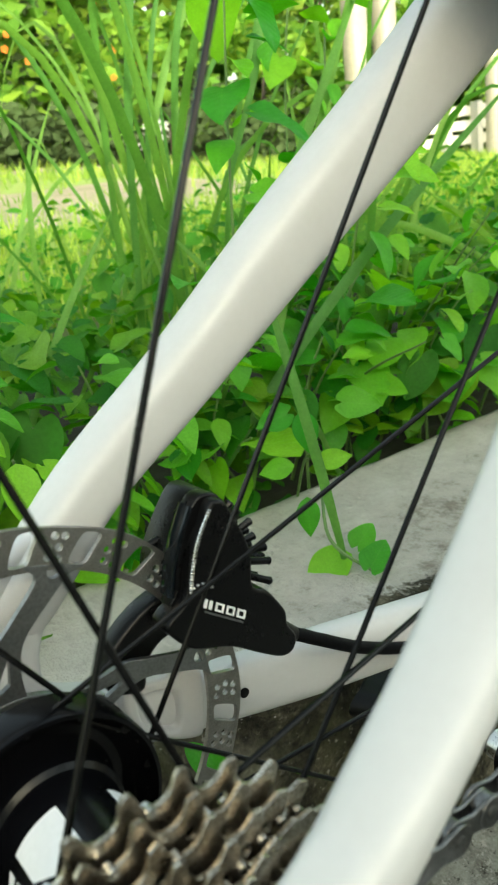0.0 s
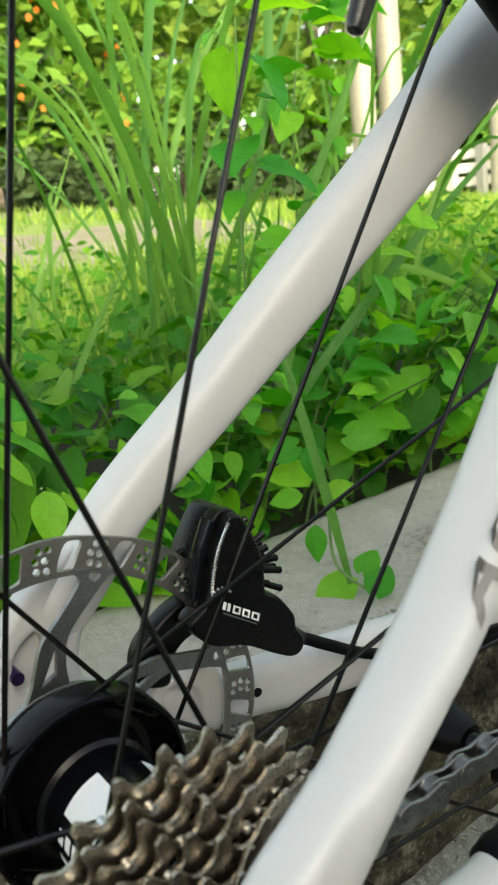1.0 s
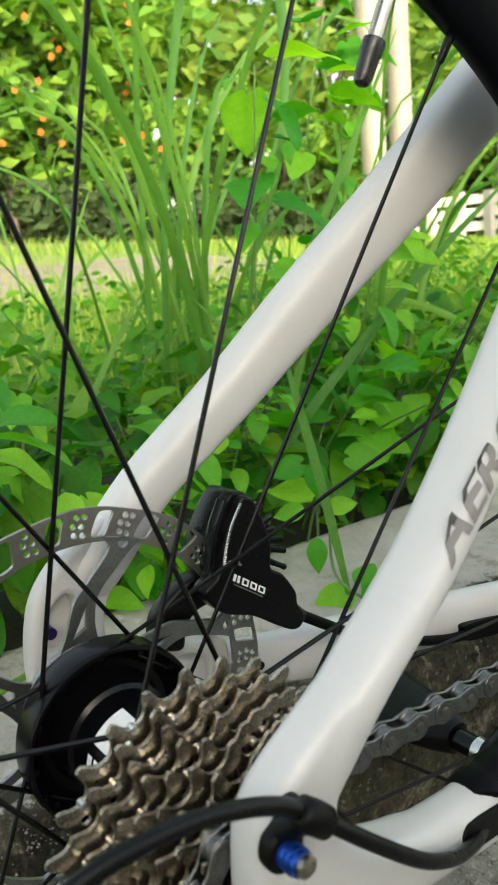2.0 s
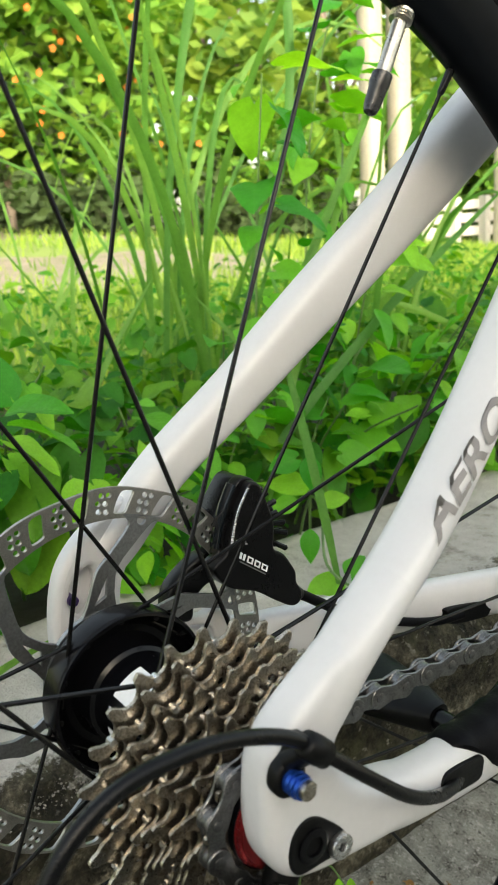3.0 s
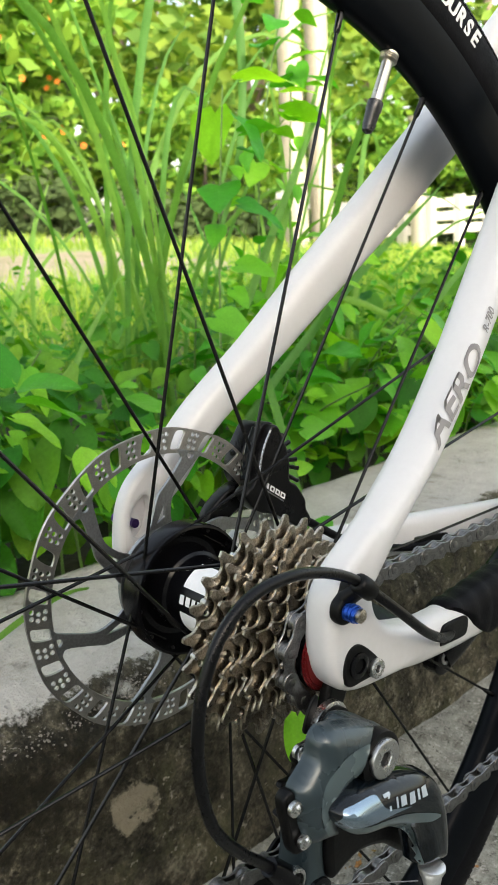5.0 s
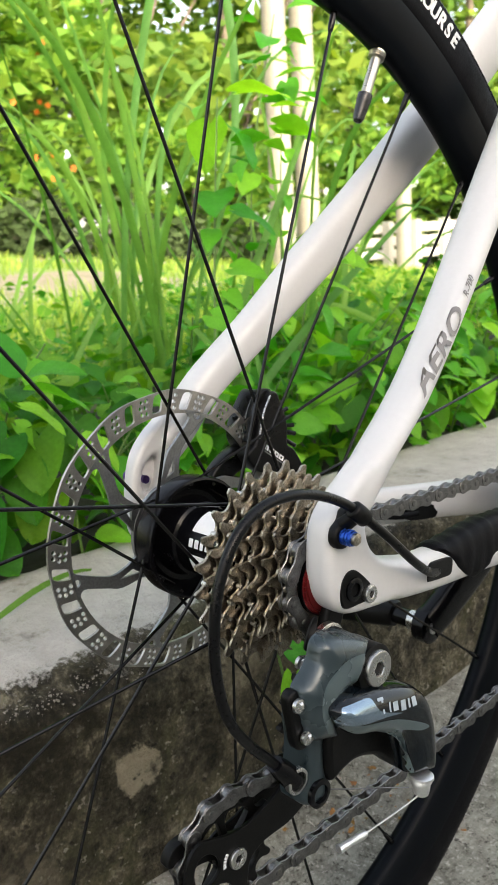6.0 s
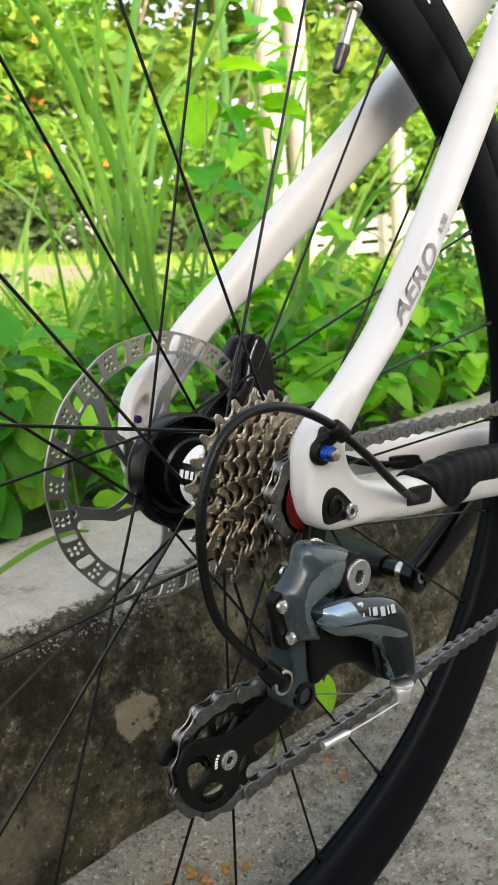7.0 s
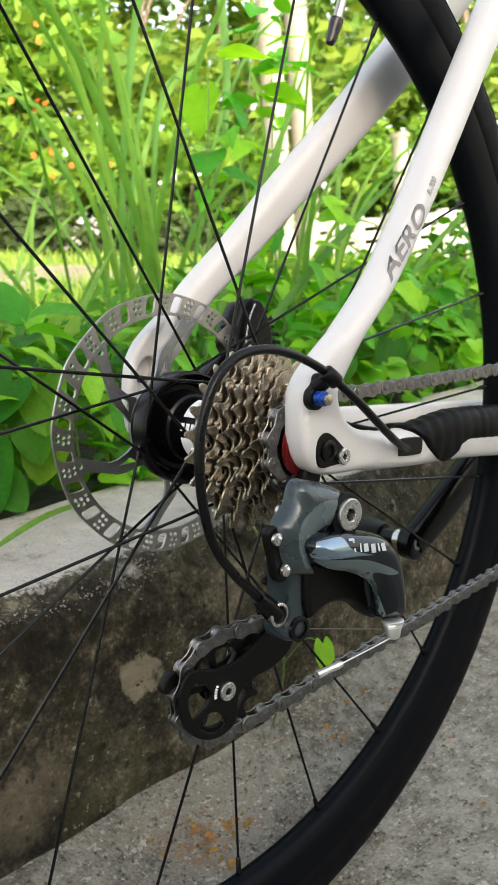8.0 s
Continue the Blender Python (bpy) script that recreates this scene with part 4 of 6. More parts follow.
put("stay_guard", guard_mesh(), M_RUBBER, bike_body, "black rubber chainstay guard", angle=60)
cover = put("axle_cover", flat("axle_cover", [loop([(-0.0118, -0.0013), (-0.0110, 0.0060), (-0.0070, 0.0098), (-0.0010, 0.0090), (0.0090, 0.0010), (0.0104, -0.0030), (0.0080, -0.0062), (0.0000, -0.0072), (-0.0085, -0.0072)], 5)], 0.0815, 0.0838, 0.0006), M_DULL, bike_body)
put("axle_end", disc("axle_end", 0.0830, 0.0850, -0.0035, 0.0010, 0.0055, 0.0008, 24, 0.0032), M_BLACK, cover)
hexbolt("bolt", cover, 0.0835, 0.0862, 0.0070, -0.0030, 0.0042, M_STEEL, "silver bolt")
put("through_bolt", rod("through_bolt", (-0.0840, -0.0085, 0.0268), (-0.0664, -0.0085, 0.0275), 0.0024, 18), M_PURPLE, bike_body, "purple anodised bolt")
put("bolt_head", rod("bolt_head", (-0.0852, -0.0085, 0.0268), (-0.0836, -0.0085, 0.0268), 0.0034, 18), M_PURPLE, bike_body)
put("mount_boss", flat("mount_boss", [loop([(0.0400, 0.0085), (0.0480, 0.0092), (0.0560, 0.0085), (0.0610, 0.0115), (0.0690, 0.0070), (0.0712, 0.0020), (0.0712, -0.0170), (0.0660, -0.0205), (0.0460, -0.0110), (0.0405, -0.0010)], 4), loop([(0.0455, 0.0045), (0.0575, 0.0030), (0.0610, -0.0020), (0.0605, -0.0125), (0.0560, -0.0125), (0.0470, -0.0070)], 4)], -0.0690, -0.0610, 0.0016, 3), M_FRAME, bike_body, angle=60)
put("left_axle_end", disc("left_axle_end", -0.0820, -0.0680, 0, 0, 0.0085, 0.001, 24), M_BLACK, bike_body)
clip = put("cable_clip", flat("cable_clip", [loop([(-0.0206, 0.0262), (-0.0200, 0.0315), (-0.0162, 0.0350), (-0.0145, 0.0392), (-0.0105, 0.0400), (-0.0082, 0.0366), (-0.0096, 0.0330), (-0.0098, 0.0262), (-0.0125, 0.0226), (-0.0175, 0.0226)], 5)], 0.0815, 0.0868, 0.0014, 2), M_DULL, bike_body, angle=60)
put("sleeve", sweep("sleeve", [(0.0907, -0.0150, 0.0412), (0.0909, -0.0145, 0.0408), (0.0914, -0.0115, 0.0386), (0.0920, -0.0080, 0.0360), (0.0921, -0.0075, 0.0356)], [0.0030, 0.0040, 0.0042, 0.0040, 0.0030], 20, side=(0.5, 0.3, 0.8)), M_DULL, clip, angle=60)
put("web", sweep("web", [(0.0850, -0.0148, 0.0325), (0.0905, -0.0115, 0.0378)], [(0.0026, 0.0042), (0.0024, 0.0036)], 14, 3.0, side=(1, 0, 0)), M_DULL, clip, angle=60)
put("blue_bolt", sweep("blue_bolt", [(0.0830, -0.0155, 0.0283), (0.0870, -0.0155, 0.0283), (0.0922, -0.0151, 0.0281)], [0.0033, 0.0033, 0.0033], 20, side=(0, 1, 0)), M_BLUE, clip, "blue anodised clamp bolt")
put("bolt_tip", sweep("bolt_tip", [(0.0918, -0.0147, 0.0280), (0.0937, -0.0145, 0.0279), (0.0941, -0.0145, 0.0279)], [0.0028, 0.0028, 0.0021], 16, side=(0, 1, 0)), M_COG, clip)
for k in range(4):
    put("thread", disc("thread", 0.0852 + 0.0017 * k, 0.0860 + 0.0017 * k, -0.0153, 0.0282, 0.0037, 0.0003, 20), M_BLUE, clip)
port = put("cable_port", flat("cable_port", [loop([(0.0562, -0.0080), (0.0558, -0.0022), (0.0580, 0.0002), (0.0620, 0.0008), (0.0760, 0.0002), (0.0802, -0.0008), (0.0815, -0.0032), (0.0812, -0.0078), (0.0790, -0.0098), (0.0720, -0.0098), (0.0620, -0.0092), (0.0580, -0.0088)], 4)], 0.0780, 0.0818, 0.0005), M_DULL, bike_body)
for v in port.data.vertices:
    v.co.x -= (v.co.y - 0.068) * 0.085
put("cable_port", flat("cable_port", [loop([(0.2120, -0.0200), (0.2150, -0.0165), (0.2480, -0.0185), (0.2530, -0.0220), (0.2510, -0.0275), (0.2450, -0.0290), (0.2160, -0.0265)], 5)], -0.0480, -0.0432, 0.0006), M_DULL, bike_body)
put("stay_hole", disc("stay_hole", -0.0640, -0.0618, 0.0900, -0.0120, 0.0020, 0.0003, 14), M_DULL, bike_body)

HOUSING = [(0.0792, 0.0695, -0.0060), (0.0842, 0.0590, -0.0038), (0.0895, 0.0440, 0.0018), (0.0938, 0.0260, 0.0114), (0.0945, 0.0070, 0.0250), (0.0920, -0.0090, 0.0370), (0.0900, -0.0200, 0.0440), (0.0910, -0.0380, 0.0500), (0.0930, -0.0560, 0.0525), (0.0940, -0.0730, 0.0500), (0.0950, -0.0860, 0.0410), (0.0950, -0.0935, 0.0250), (0.0950, -0.0955, 0.0080), (0.0940, -0.0930, -0.0110), (0.0920, -0.0850, -0.0310), (0.0895, -0.0710, -0.0475), (0.0885, -0.0600, -0.0575), (0.0885, -0.0470, -0.0702)]
hs = spline(HOUSING, 8)
put("cable_housing", sweep("cable_housing", [tuple(p) for p in hs], [0.0022] * len(hs), 14, side=(0.5, 0.3, 0.8)), M_CALIPER, bike, "black gear cable housing in a loop", m=DRIVE, angle=60)
BH = spline([(-0.0490, 0.0930, 0.0180), (-0.0490, 0.1054, 0.0127), (-0.0490, 0.1169, 0.0064), (-0.0485, 0.1394, -0.0050), (-0.0465, 0.1700, -0.0150), (-0.0435, 0.2000, -0.0210), (-0.0440, 0.2250, -0.0225)], 6)
put("brake_hose", sweep("brake_hose", [tuple(p) for p in BH], [0.0026] * len(BH), 12, side=(0.5, 0.3, 0.8)), M_RUBBER, bike, angle=60)

bike_body.matrix_basis = DRIVE
for ob in bike_body.children:
    if ob.name.startswith(("bottom_bracket", "seat_tube")) or max(v.co.x for v in ob.data.vertices) < 0:
        ob.matrix_basis = DRIVE.inverted()

# brake caliper
FACE = [(0.0634, 0.0765), (0.0605, 0.0700), (0.0575, 0.0655), (0.0547, 0.0567), (0.0536, 0.0496), (0.0513, 0.0449), (0.0470, 0.0420), (0.0458, 0.0385), (0.0508, 0.0322), (0.0569, 0.0283), (0.0696, 0.0246), (0.0816, 0.0177), (0.0907, 0.0132), (0.0957, 0.0140), (0.0973, 0.0189), (0.0935, 0.0247), (0.0928, 0.0295), (0.0903, 0.0336),
        (0.0848, 0.0402), (0.0790, 0.0436), (0.0786, 0.0500), (0.0783, 0.0556), (0.0758, 0.0627), (0.0709, 0.0723), (0.0680, 0.0762)]
caliper = put("brake_caliper", flat("brake_caliper", [loop(FACE, 4)], -0.0500, -0.0395, 0.0013, 3), M_CALIPER, bike, "black brake caliper with cooling fins", angle=50)
put("middle_body", flat("middle_body", [loop([(0.0600, 0.0762), (0.0560, 0.0690), (0.0530, 0.0580), (0.0515, 0.0480), (0.0500, 0.0430), (0.0580, 0.0330), (0.0740, 0.0290), (0.0800, 0.0420), (0.0790, 0.0580), (0.0740, 0.0690), (0.0690, 0.0765), (0.0640, 0.0782)], 4)], -0.0508, -0.0440, 0.0008, 2), M_CALIPER, caliper, angle=50)
BACK = [(0.0640, 0.0755), (0.0600, 0.0700), (0.0555, 0.0620), (0.0525, 0.0545), (0.0522, 0.0478), (0.0560, 0.0412), (0.0640, 0.0360), (0.0780, 0.0300), (0.0850, 0.0400), (0.0840, 0.0560), (0.0790, 0.0670), (0.0720, 0.0745), (0.0680, 0.0765)]
put("back_half", flat("back_half", [loop(BACK, 4)], -0.0680, -0.0535, 0.0016, 3), M_CALIPER, caliper, angle=50)
put("bridge", flat("bridge", [loop([(0.0655, 0.0735), (0.0640, 0.0640), (0.0700, 0.0560), (0.0780, 0.0560), (0.0760, 0.0660), (0.0705, 0.0735)], 4)], -0.0560, -0.0480, 0.0008, 2), M_CALIPER, caliper, angle=50)
# a smooth cover plate over the rear of the body, with two small screws
put("pad_cover", sweep("pad_cover", [(-0.0470, 0.0588, 0.0752), (-0.0470, 0.0545, 0.0660), (-0.0470, 0.0516, 0.0560), (-0.0470, 0.0503, 0.0470)], [(0.0032, 0.0010)] * 4, 12, 4.0), M_GLOSS, caliper, angle=50)
for y, z in ((0.0514, 0.0600), (0.0508, 0.0495)):
    put("screw", sweep("screw", [(-0.0600, y + 0.004, z), (-0.0600, y + 0.0005, z - 0.0008)], [0.0017, 0.0014], 12), M_CALIPER, caliper)
edge = spline([(-0.0398, 0.0629, 0.0745), (-0.0396, 0.0583, 0.0660), (-0.0396, 0.0557, 0.0570), (-0.0396, 0.0546, 0.0500)], 16)
put("silver_edge", sweep("silver_edge", [tuple(q) for q in edge], [0.00055 + 0.0002 * (k % 2) for k in range(len(edge))], 8, side=(0, 1, 0)), M_STEEL, caliper)
for k in range(7):
    a = radians(150 - 22 * k)
    put("adjuster_tooth", rod("adjuster_tooth", (-0.0394, 0.0580 + 0.0040 * math.cos(a), 0.0480 + 0.0030 * math.sin(a)), (-0.0387, 0.0580 + 0.0046 * math.cos(a), 0.0480 + 0.0035 * math.sin(a)), 0.0005, 6), M_SPIDER, caliper)
for row, (y, z) in enumerate(((0.0742, 0.0690), (0.0772, 0.0640), (0.0800, 0.0595), (0.0828, 0.0548), (0.0850, 0.0500), (0.0838, 0.0440))):
    tilt = radians(38 - 13 * row)
    for col in range(3):
        c = Vector((-0.0430 - 0.0052 * col, y - 0.0006 * col, z))
        d = Vector((0.05, math.cos(tilt), math.sin(tilt)))
        n = 0.0022 + 0.0018 * ((row + col) % 2) + (0.0014 if row > 3 else 0)
        put("cooling_fin", sweep("cooling_fin", [c - d * 0.009, c + d * n * 0.6, c + d * n * 0.85, c + d * n], [0.0014, 0.0013, 0.0015, 0.0010], 8, side=(0.9, 0.1, 0.4)), M_CALIPER, caliper)
put("hose_boss", sweep("hose_boss", [(-0.0470, 0.0850, 0.0240), (-0.0480, 0.0930, 0.0190), (-0.0490, 0.1000, 0.0152), (-0.0490, 0.1035, 0.0136)], [0.0062, 0.0056, 0.0040, 0.0030], 18, side=(1, 0, 0)), M_CALIPER, caliper, angle=60)
LG = Vector((0.0159, -0.0094))
for u0, u1, hole in ((0.0, 0.07, 0), (0.12, 0.19, 0), (0.27, 0.47, 1), (0.53, 0.73, 1), (0.79, 1.0, 1)):
    def mark(u, v):
        return (0.0586 + LG.x * u + 0.0008 * v, 0.0428 + LG.y * u + 0.0028 * v)
    box = [mark(u0, 0), mark(u1, 0), mark(u1, 1), mark(u0, 1)]
    w = 0.045
    loops = [box, [mark(u0 + w, 0.22), mark(u1 - w, 0.22), mark(u1 - w, 0.78), mark(u0 + w, 0.78)]] if hole else [box]
    put("logo_bar", flat("logo_bar", loops, -0.0395, -0.0392), M_WHITE, caliper)
put("small_print", flat("small_print", [[(0.0590, 0.0416), (0.0738, 0.0329), (0.0738, 0.0322), (0.0590, 0.0409)]], -0.0395, -0.0392), M_SPIDER, caliper)
put("mount_bracket", flat("mount_bracket", [loop([(0.0600, 0.0420), (0.0480, 0.0400), (0.0360, 0.0310), (0.0320, 0.0235), (0.0325, 0.0145), (0.0400, 0.0105), (0.0455, 0.0110), (0.0470, 0.0200), (0.0530, 0.0260), (0.0640, 0.0300)], 4)], -0.0655, -0.0560, 0.0016, 2), M_CALIPER, caliper, angle=50)

# rear derailleur
BK = [(-0.0370, -0.0072), (-0.0281, -0.0094), (-0.0156, -0.0133), (-0.0040, -0.0193), (0.0025, -0.0267), (0.0019, -0.0326), (-0.0041, -0.0366), (-0.0131, -0.0358), (-0.0211, -0.0339), (-0.0290, -0.0353), (-0.0330, -0.0392), (-0.0330, -0.0445), (-0.0306, -0.0496), (-0.0297, -0.0541), (-0.0372, -0.0530), (-0.0474, -0.0505),
      (-0.0515, -0.0430), (-0.0540, -0.0345), (-0.0545, -0.0296), (-0.0535, -0.0250), (-0.0488, -0.0205), (-0.0456, -0.0165), (-0.0441, -0.0103), (-0.0413, -0.0074)]
mech = put("rear_derailleur", pillow("rear_derailleur", loop(BK, 5), 0.0940, 0.1048, 0.0095), M_GREY, bike, "slate grey and gloss black rear derailleur", angle=60)
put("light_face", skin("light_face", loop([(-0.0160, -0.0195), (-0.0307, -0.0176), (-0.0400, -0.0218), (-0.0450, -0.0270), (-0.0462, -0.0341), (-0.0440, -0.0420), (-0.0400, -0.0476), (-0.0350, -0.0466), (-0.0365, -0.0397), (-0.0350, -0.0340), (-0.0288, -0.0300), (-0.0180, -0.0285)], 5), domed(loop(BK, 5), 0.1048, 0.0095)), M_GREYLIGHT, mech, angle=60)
put("pivot_ring", disc("pivot_ring", 0.0990, 0.1050, -0.0125, -0.0268, 0.0108, 0.0010, 40), M_DULL, mech)
hexbolt("pivot_bolt", mech, 0.1040, 0.1072, -0.0125, -0.0262, 0.0080, M_STEEL, "bright steel pivot bolt")
put("hanger", flat("hanger", [loop([(-0.0080, -0.0060), (0.0010, -0.0080), (0.0020, -0.0140), (-0.0030, -0.0260), (-0.0080, -0.0300), (-0.0120, -0.0280), (-0.0120, -0.0180)], 5)], 0.0690, 0.0750, 0.0020, 3), M_DULL, mech, angle=60)
put("knuckle_back", flat("knuckle_back", [loop([(-0.0215, -0.0135), (-0.0156, -0.0137), (-0.0045, -0.0196), (0.0016, -0.0262), (0.0012, -0.0310), (-0.0030, -0.0345), (-0.0140, -0.0350), (-0.0240, -0.0330), (-0.0250, -0.0200)], 5)], 0.0815, 0.0985, 0.0045, 5), M_GREY, mech, angle=60)
put("pivot_washer", disc("pivot_washer", 0.0752, 0.0790, -0.0125, -0.0240, 0.0098, 0.0010, 32), M_STEEL, mech, "silver washer")
put("pivot_collar", disc("pivot_collar", 0.0785, 0.0820, -0.0125, -0.0240, 0.0084, 0.0008, 32), M_DULL, mech)
put("stop_plate", flat("stop_plate", [loop([(-0.0215, -0.0115), (-0.0180, -0.0110), (-0.0190, -0.0170), (-0.0225, -0.0250), (-0.0260, -0.0230)], 4)], 0.0745, 0.0758, 0.0005, 2), M_DULL, mech, angle=60)
LINK = [(-0.0423, -0.0378), (-0.0416, -0.0339), (-0.0355, -0.0319), (-0.0250, -0.0323), (-0.0057, -0.0358), (0.0099, -0.0401), (0.0192, -0.0468), (0.0254, -0.0576), (0.0288, -0.0702), (0.0298, -0.0790), (0.0284, -0.0866), (0.0200, -0.0858), (0.0112, -0.0832), (0.0092, -0.0770), (0.0058, -0.0681), (-0.0011, -0.0600), (-0.0130, -0.0542), (-0.0289, -0.0502), (-0.0365, -0.0450)]
link = put("outer_link", pillow("outer_link", loop(LINK, 5), 0.1010, 0.1140, 0.0090), M_GLOSS, mech, "gloss black link with a pale printed mark", angle=60)
# Two highlights put into colour: a pale band, and blue sky sheen.
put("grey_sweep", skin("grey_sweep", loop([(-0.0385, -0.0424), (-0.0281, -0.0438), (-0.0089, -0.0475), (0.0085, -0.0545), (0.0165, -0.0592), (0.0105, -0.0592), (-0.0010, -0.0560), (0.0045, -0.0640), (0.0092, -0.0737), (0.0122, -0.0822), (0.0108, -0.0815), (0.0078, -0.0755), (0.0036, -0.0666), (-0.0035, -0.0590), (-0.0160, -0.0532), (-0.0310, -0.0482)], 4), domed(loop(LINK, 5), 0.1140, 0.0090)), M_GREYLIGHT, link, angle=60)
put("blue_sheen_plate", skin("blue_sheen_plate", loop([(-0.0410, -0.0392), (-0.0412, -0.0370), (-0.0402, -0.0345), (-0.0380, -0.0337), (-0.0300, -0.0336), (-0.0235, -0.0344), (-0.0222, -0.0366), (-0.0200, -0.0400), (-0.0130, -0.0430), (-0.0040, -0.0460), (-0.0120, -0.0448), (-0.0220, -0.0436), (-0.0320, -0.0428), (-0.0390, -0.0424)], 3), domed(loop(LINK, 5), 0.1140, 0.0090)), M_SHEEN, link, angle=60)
for dy, w, h, z in ((0.0, 0.0040, 0.0012, 0.0058), (0.0014, 0.0012, 0.0062, 0.0), (0.0050, 0.0011, 0.0046, 0.0), (0.0072, 0.0034, 0.0042, 0.0), (0.0118, 0.0034, 0.0048, -0.0008), (0.0162, 0.0014, 0.0042, 0.0), (0.0186, 0.0034, 0.0042, 0.0)):
    dy, w, h, z = dy * 1.22, w * 1.05, h * 0.85, z * 0.85
    y0, z0 = -0.0200 + dy, -0.0415 - dy * 0.17 + z
    put("logo_bar", skin("logo_bar", [(y0, z0), (y0 + w, z0 - w * 0.12), (y0 + w + h * 0.15, z0 + h - w * 0.12), (y0 + h * 0.15, z0 + h)], domed(loop(LINK, 5), 0.1140, 0.0090), 0.0004), M_LOGO, link)
put("anchor_washer", sweep("anchor_washer", [(0.1105, 0.0178, -0.0846), (0.1105, 0.0178, -0.0850), (0.1105, 0.0178, -0.0862), (0.1105, 0.0178, -0.0866)], [0.0050, 0.0057, 0.0058, 0.0050], 32), M_ALU, mech, angle=40)
put("cable_anchor", sweep("cable_anchor", [(0.1105, 0.0178, -0.0868), (0.1105, 0.0178, -0.0872), (0.1105, 0.0178, -0.0885), (0.1106, 0.0179, -0.0888), (0.1106, 0.0180, -0.0906), (0.1107, 0.0182, -0.0930), (0.1107, 0.0183, -0.0945), (0.1107, 0.0183, -0.0950)], [0.0048, 0.0050, 0.0050, 0.0042, 0.0042, 0.0037, 0.0032, 0.0022], 28, side=(1, 0, 0)), M_ALU, mech, "silver cable anchor bolt", angle=40)
put("inner_link", flat("inner_link", [loop([(-0.0300, -0.0540), (-0.0200, -0.0480), (0.0030, -0.0520), (0.0170, -0.0620), (0.0240, -0.0740), (0.0262, -0.0860), (0.0225, -0.0900), (0.0150, -0.0856), (0.0040, -0.0772), (-0.0105, -0.0732), (-0.0200, -0.0750), (-0.0262, -0.0775), (-0.0292, -0.0740)], 5)], 0.0860, 0.0960, 0.0025, 3), M_DULL, mech, angle=60)
PK = [(-0.0395, -0.0480), (-0.0290, -0.0510), (-0.0275, -0.0610), (-0.0270, -0.0700), (-0.0232, -0.0790), (-0.0240, -0.0865), (-0.0320, -0.0892), (-0.0385, -0.0868), (-0.0398, -0.0800), (-0.0382, -0.0720), (-0.0380, -0.0600)]
pk = put("cage_knuckle", pillow("cage_knuckle", loop(PK, 5), 0.0760, 0.0930, 0.0060), M_GREY, mech, "slate grey cage knuckle", angle=60)
put("knuckle_ring", disc("knuckle_ring", 0.0920, 0.0945, -0.0330, -0.0815, 0.0064, 0.0010, 36, 0.0042), M_BLACK, pk)
put("barrel_adjuster", sweep("barrel_adjuster", [(0.0885, -0.0560, -0.0612), (0.0885, -0.0520, -0.0652), (0.0885, -0.0450, -0.0722)], [0.0036, 0.0046, 0.0050], 20), M_BLACK, mech)
put("adjuster_ring", disc("adjuster_ring", 0.0895, 0.0925, -0.0452, -0.0718, 0.0058, 0.0008, 28, 0.0044), M_STEEL, mech)
put("adjuster_core", disc("adjuster_core", 0.0860, 0.0915, -0.0452, -0.0718, 0.0046, 0.0008, 28), M_DULL, mech)
for x, y, z in ((0.0830, -0.0364, -0.0246), (0.1000, -0.0552, -0.0317), (0.1000, -0.0497, -0.0472)):
    put("limit_screw", sweep("limit_screw", [(x - 0.004, y + 0.010, z - 0.002), (x, y, z), (x + 0.0005, y - 0.001, z)], [0.0018, 0.0025, 0.0018], 16, side=(0, 0, 1)), M_STEEL, mech, "small silver adjusting screw")
    put("screw_head", disc("screw_head", x - 0.001, x + 0.0012, y, z, 0.0029, 0.0006, 18, 0.0009), M_STEEL, mech)
put("screw_boss", rod("screw_boss", (0.0835, -0.0352, -0.0258), (0.0860, -0.0300, -0.0290), 0.0030, 14), M_WHITE, mech, "pale plastic screw sleeve")
put("screw_plate", flat("screw_plate", [loop([(-0.0590, -0.0290), (-0.0530, -0.0275), (-0.0470, -0.0470), (-0.0470, -0.0530), (-0.0530, -0.0520), (-0.0560, -0.0420)], 5)], 0.0930, 0.0985, 0.0012, 2), M_DULL, mech, angle=60)

mech.matrix_basis = DRIVE

# pulleys and cage
G, P_ = (0.0010, -0.0650), (-0.0570, -0.1143)
XC = X_COG0 + 9 * COG_PITCH


def pulley(name, c, phase):
    outline, rp = cog_outline(13, phase)
    loops = [[(c[0] + a * 0.97, c[1] + b * 0.97) for a, b in outline]]
    for j in range(6):
        a = phase + 2 * math.pi * j / 6
        loops.append(loop([(c[0] + r * math.cos(a + q), c[1] + r * math.sin(a + q)) for r, q in ((0.0082, 0.0), (0.0094, 0.34), (0.0186, 0.40), (0.0200, 0.2), (0.0202, 0.0), (0.0200, -0.2), (0.0186, -0.40), (0.0094, -0.34))], 3))
    return put(name, flat(name, loops, XC - 0.0016, XC + 0.0016, 0.0004), M_DULL, mech, "black toothed jockey wheel")


for c, ph in ((G, 0.1), (P_, 0.3)):
    pulley("pulley", c, ph)
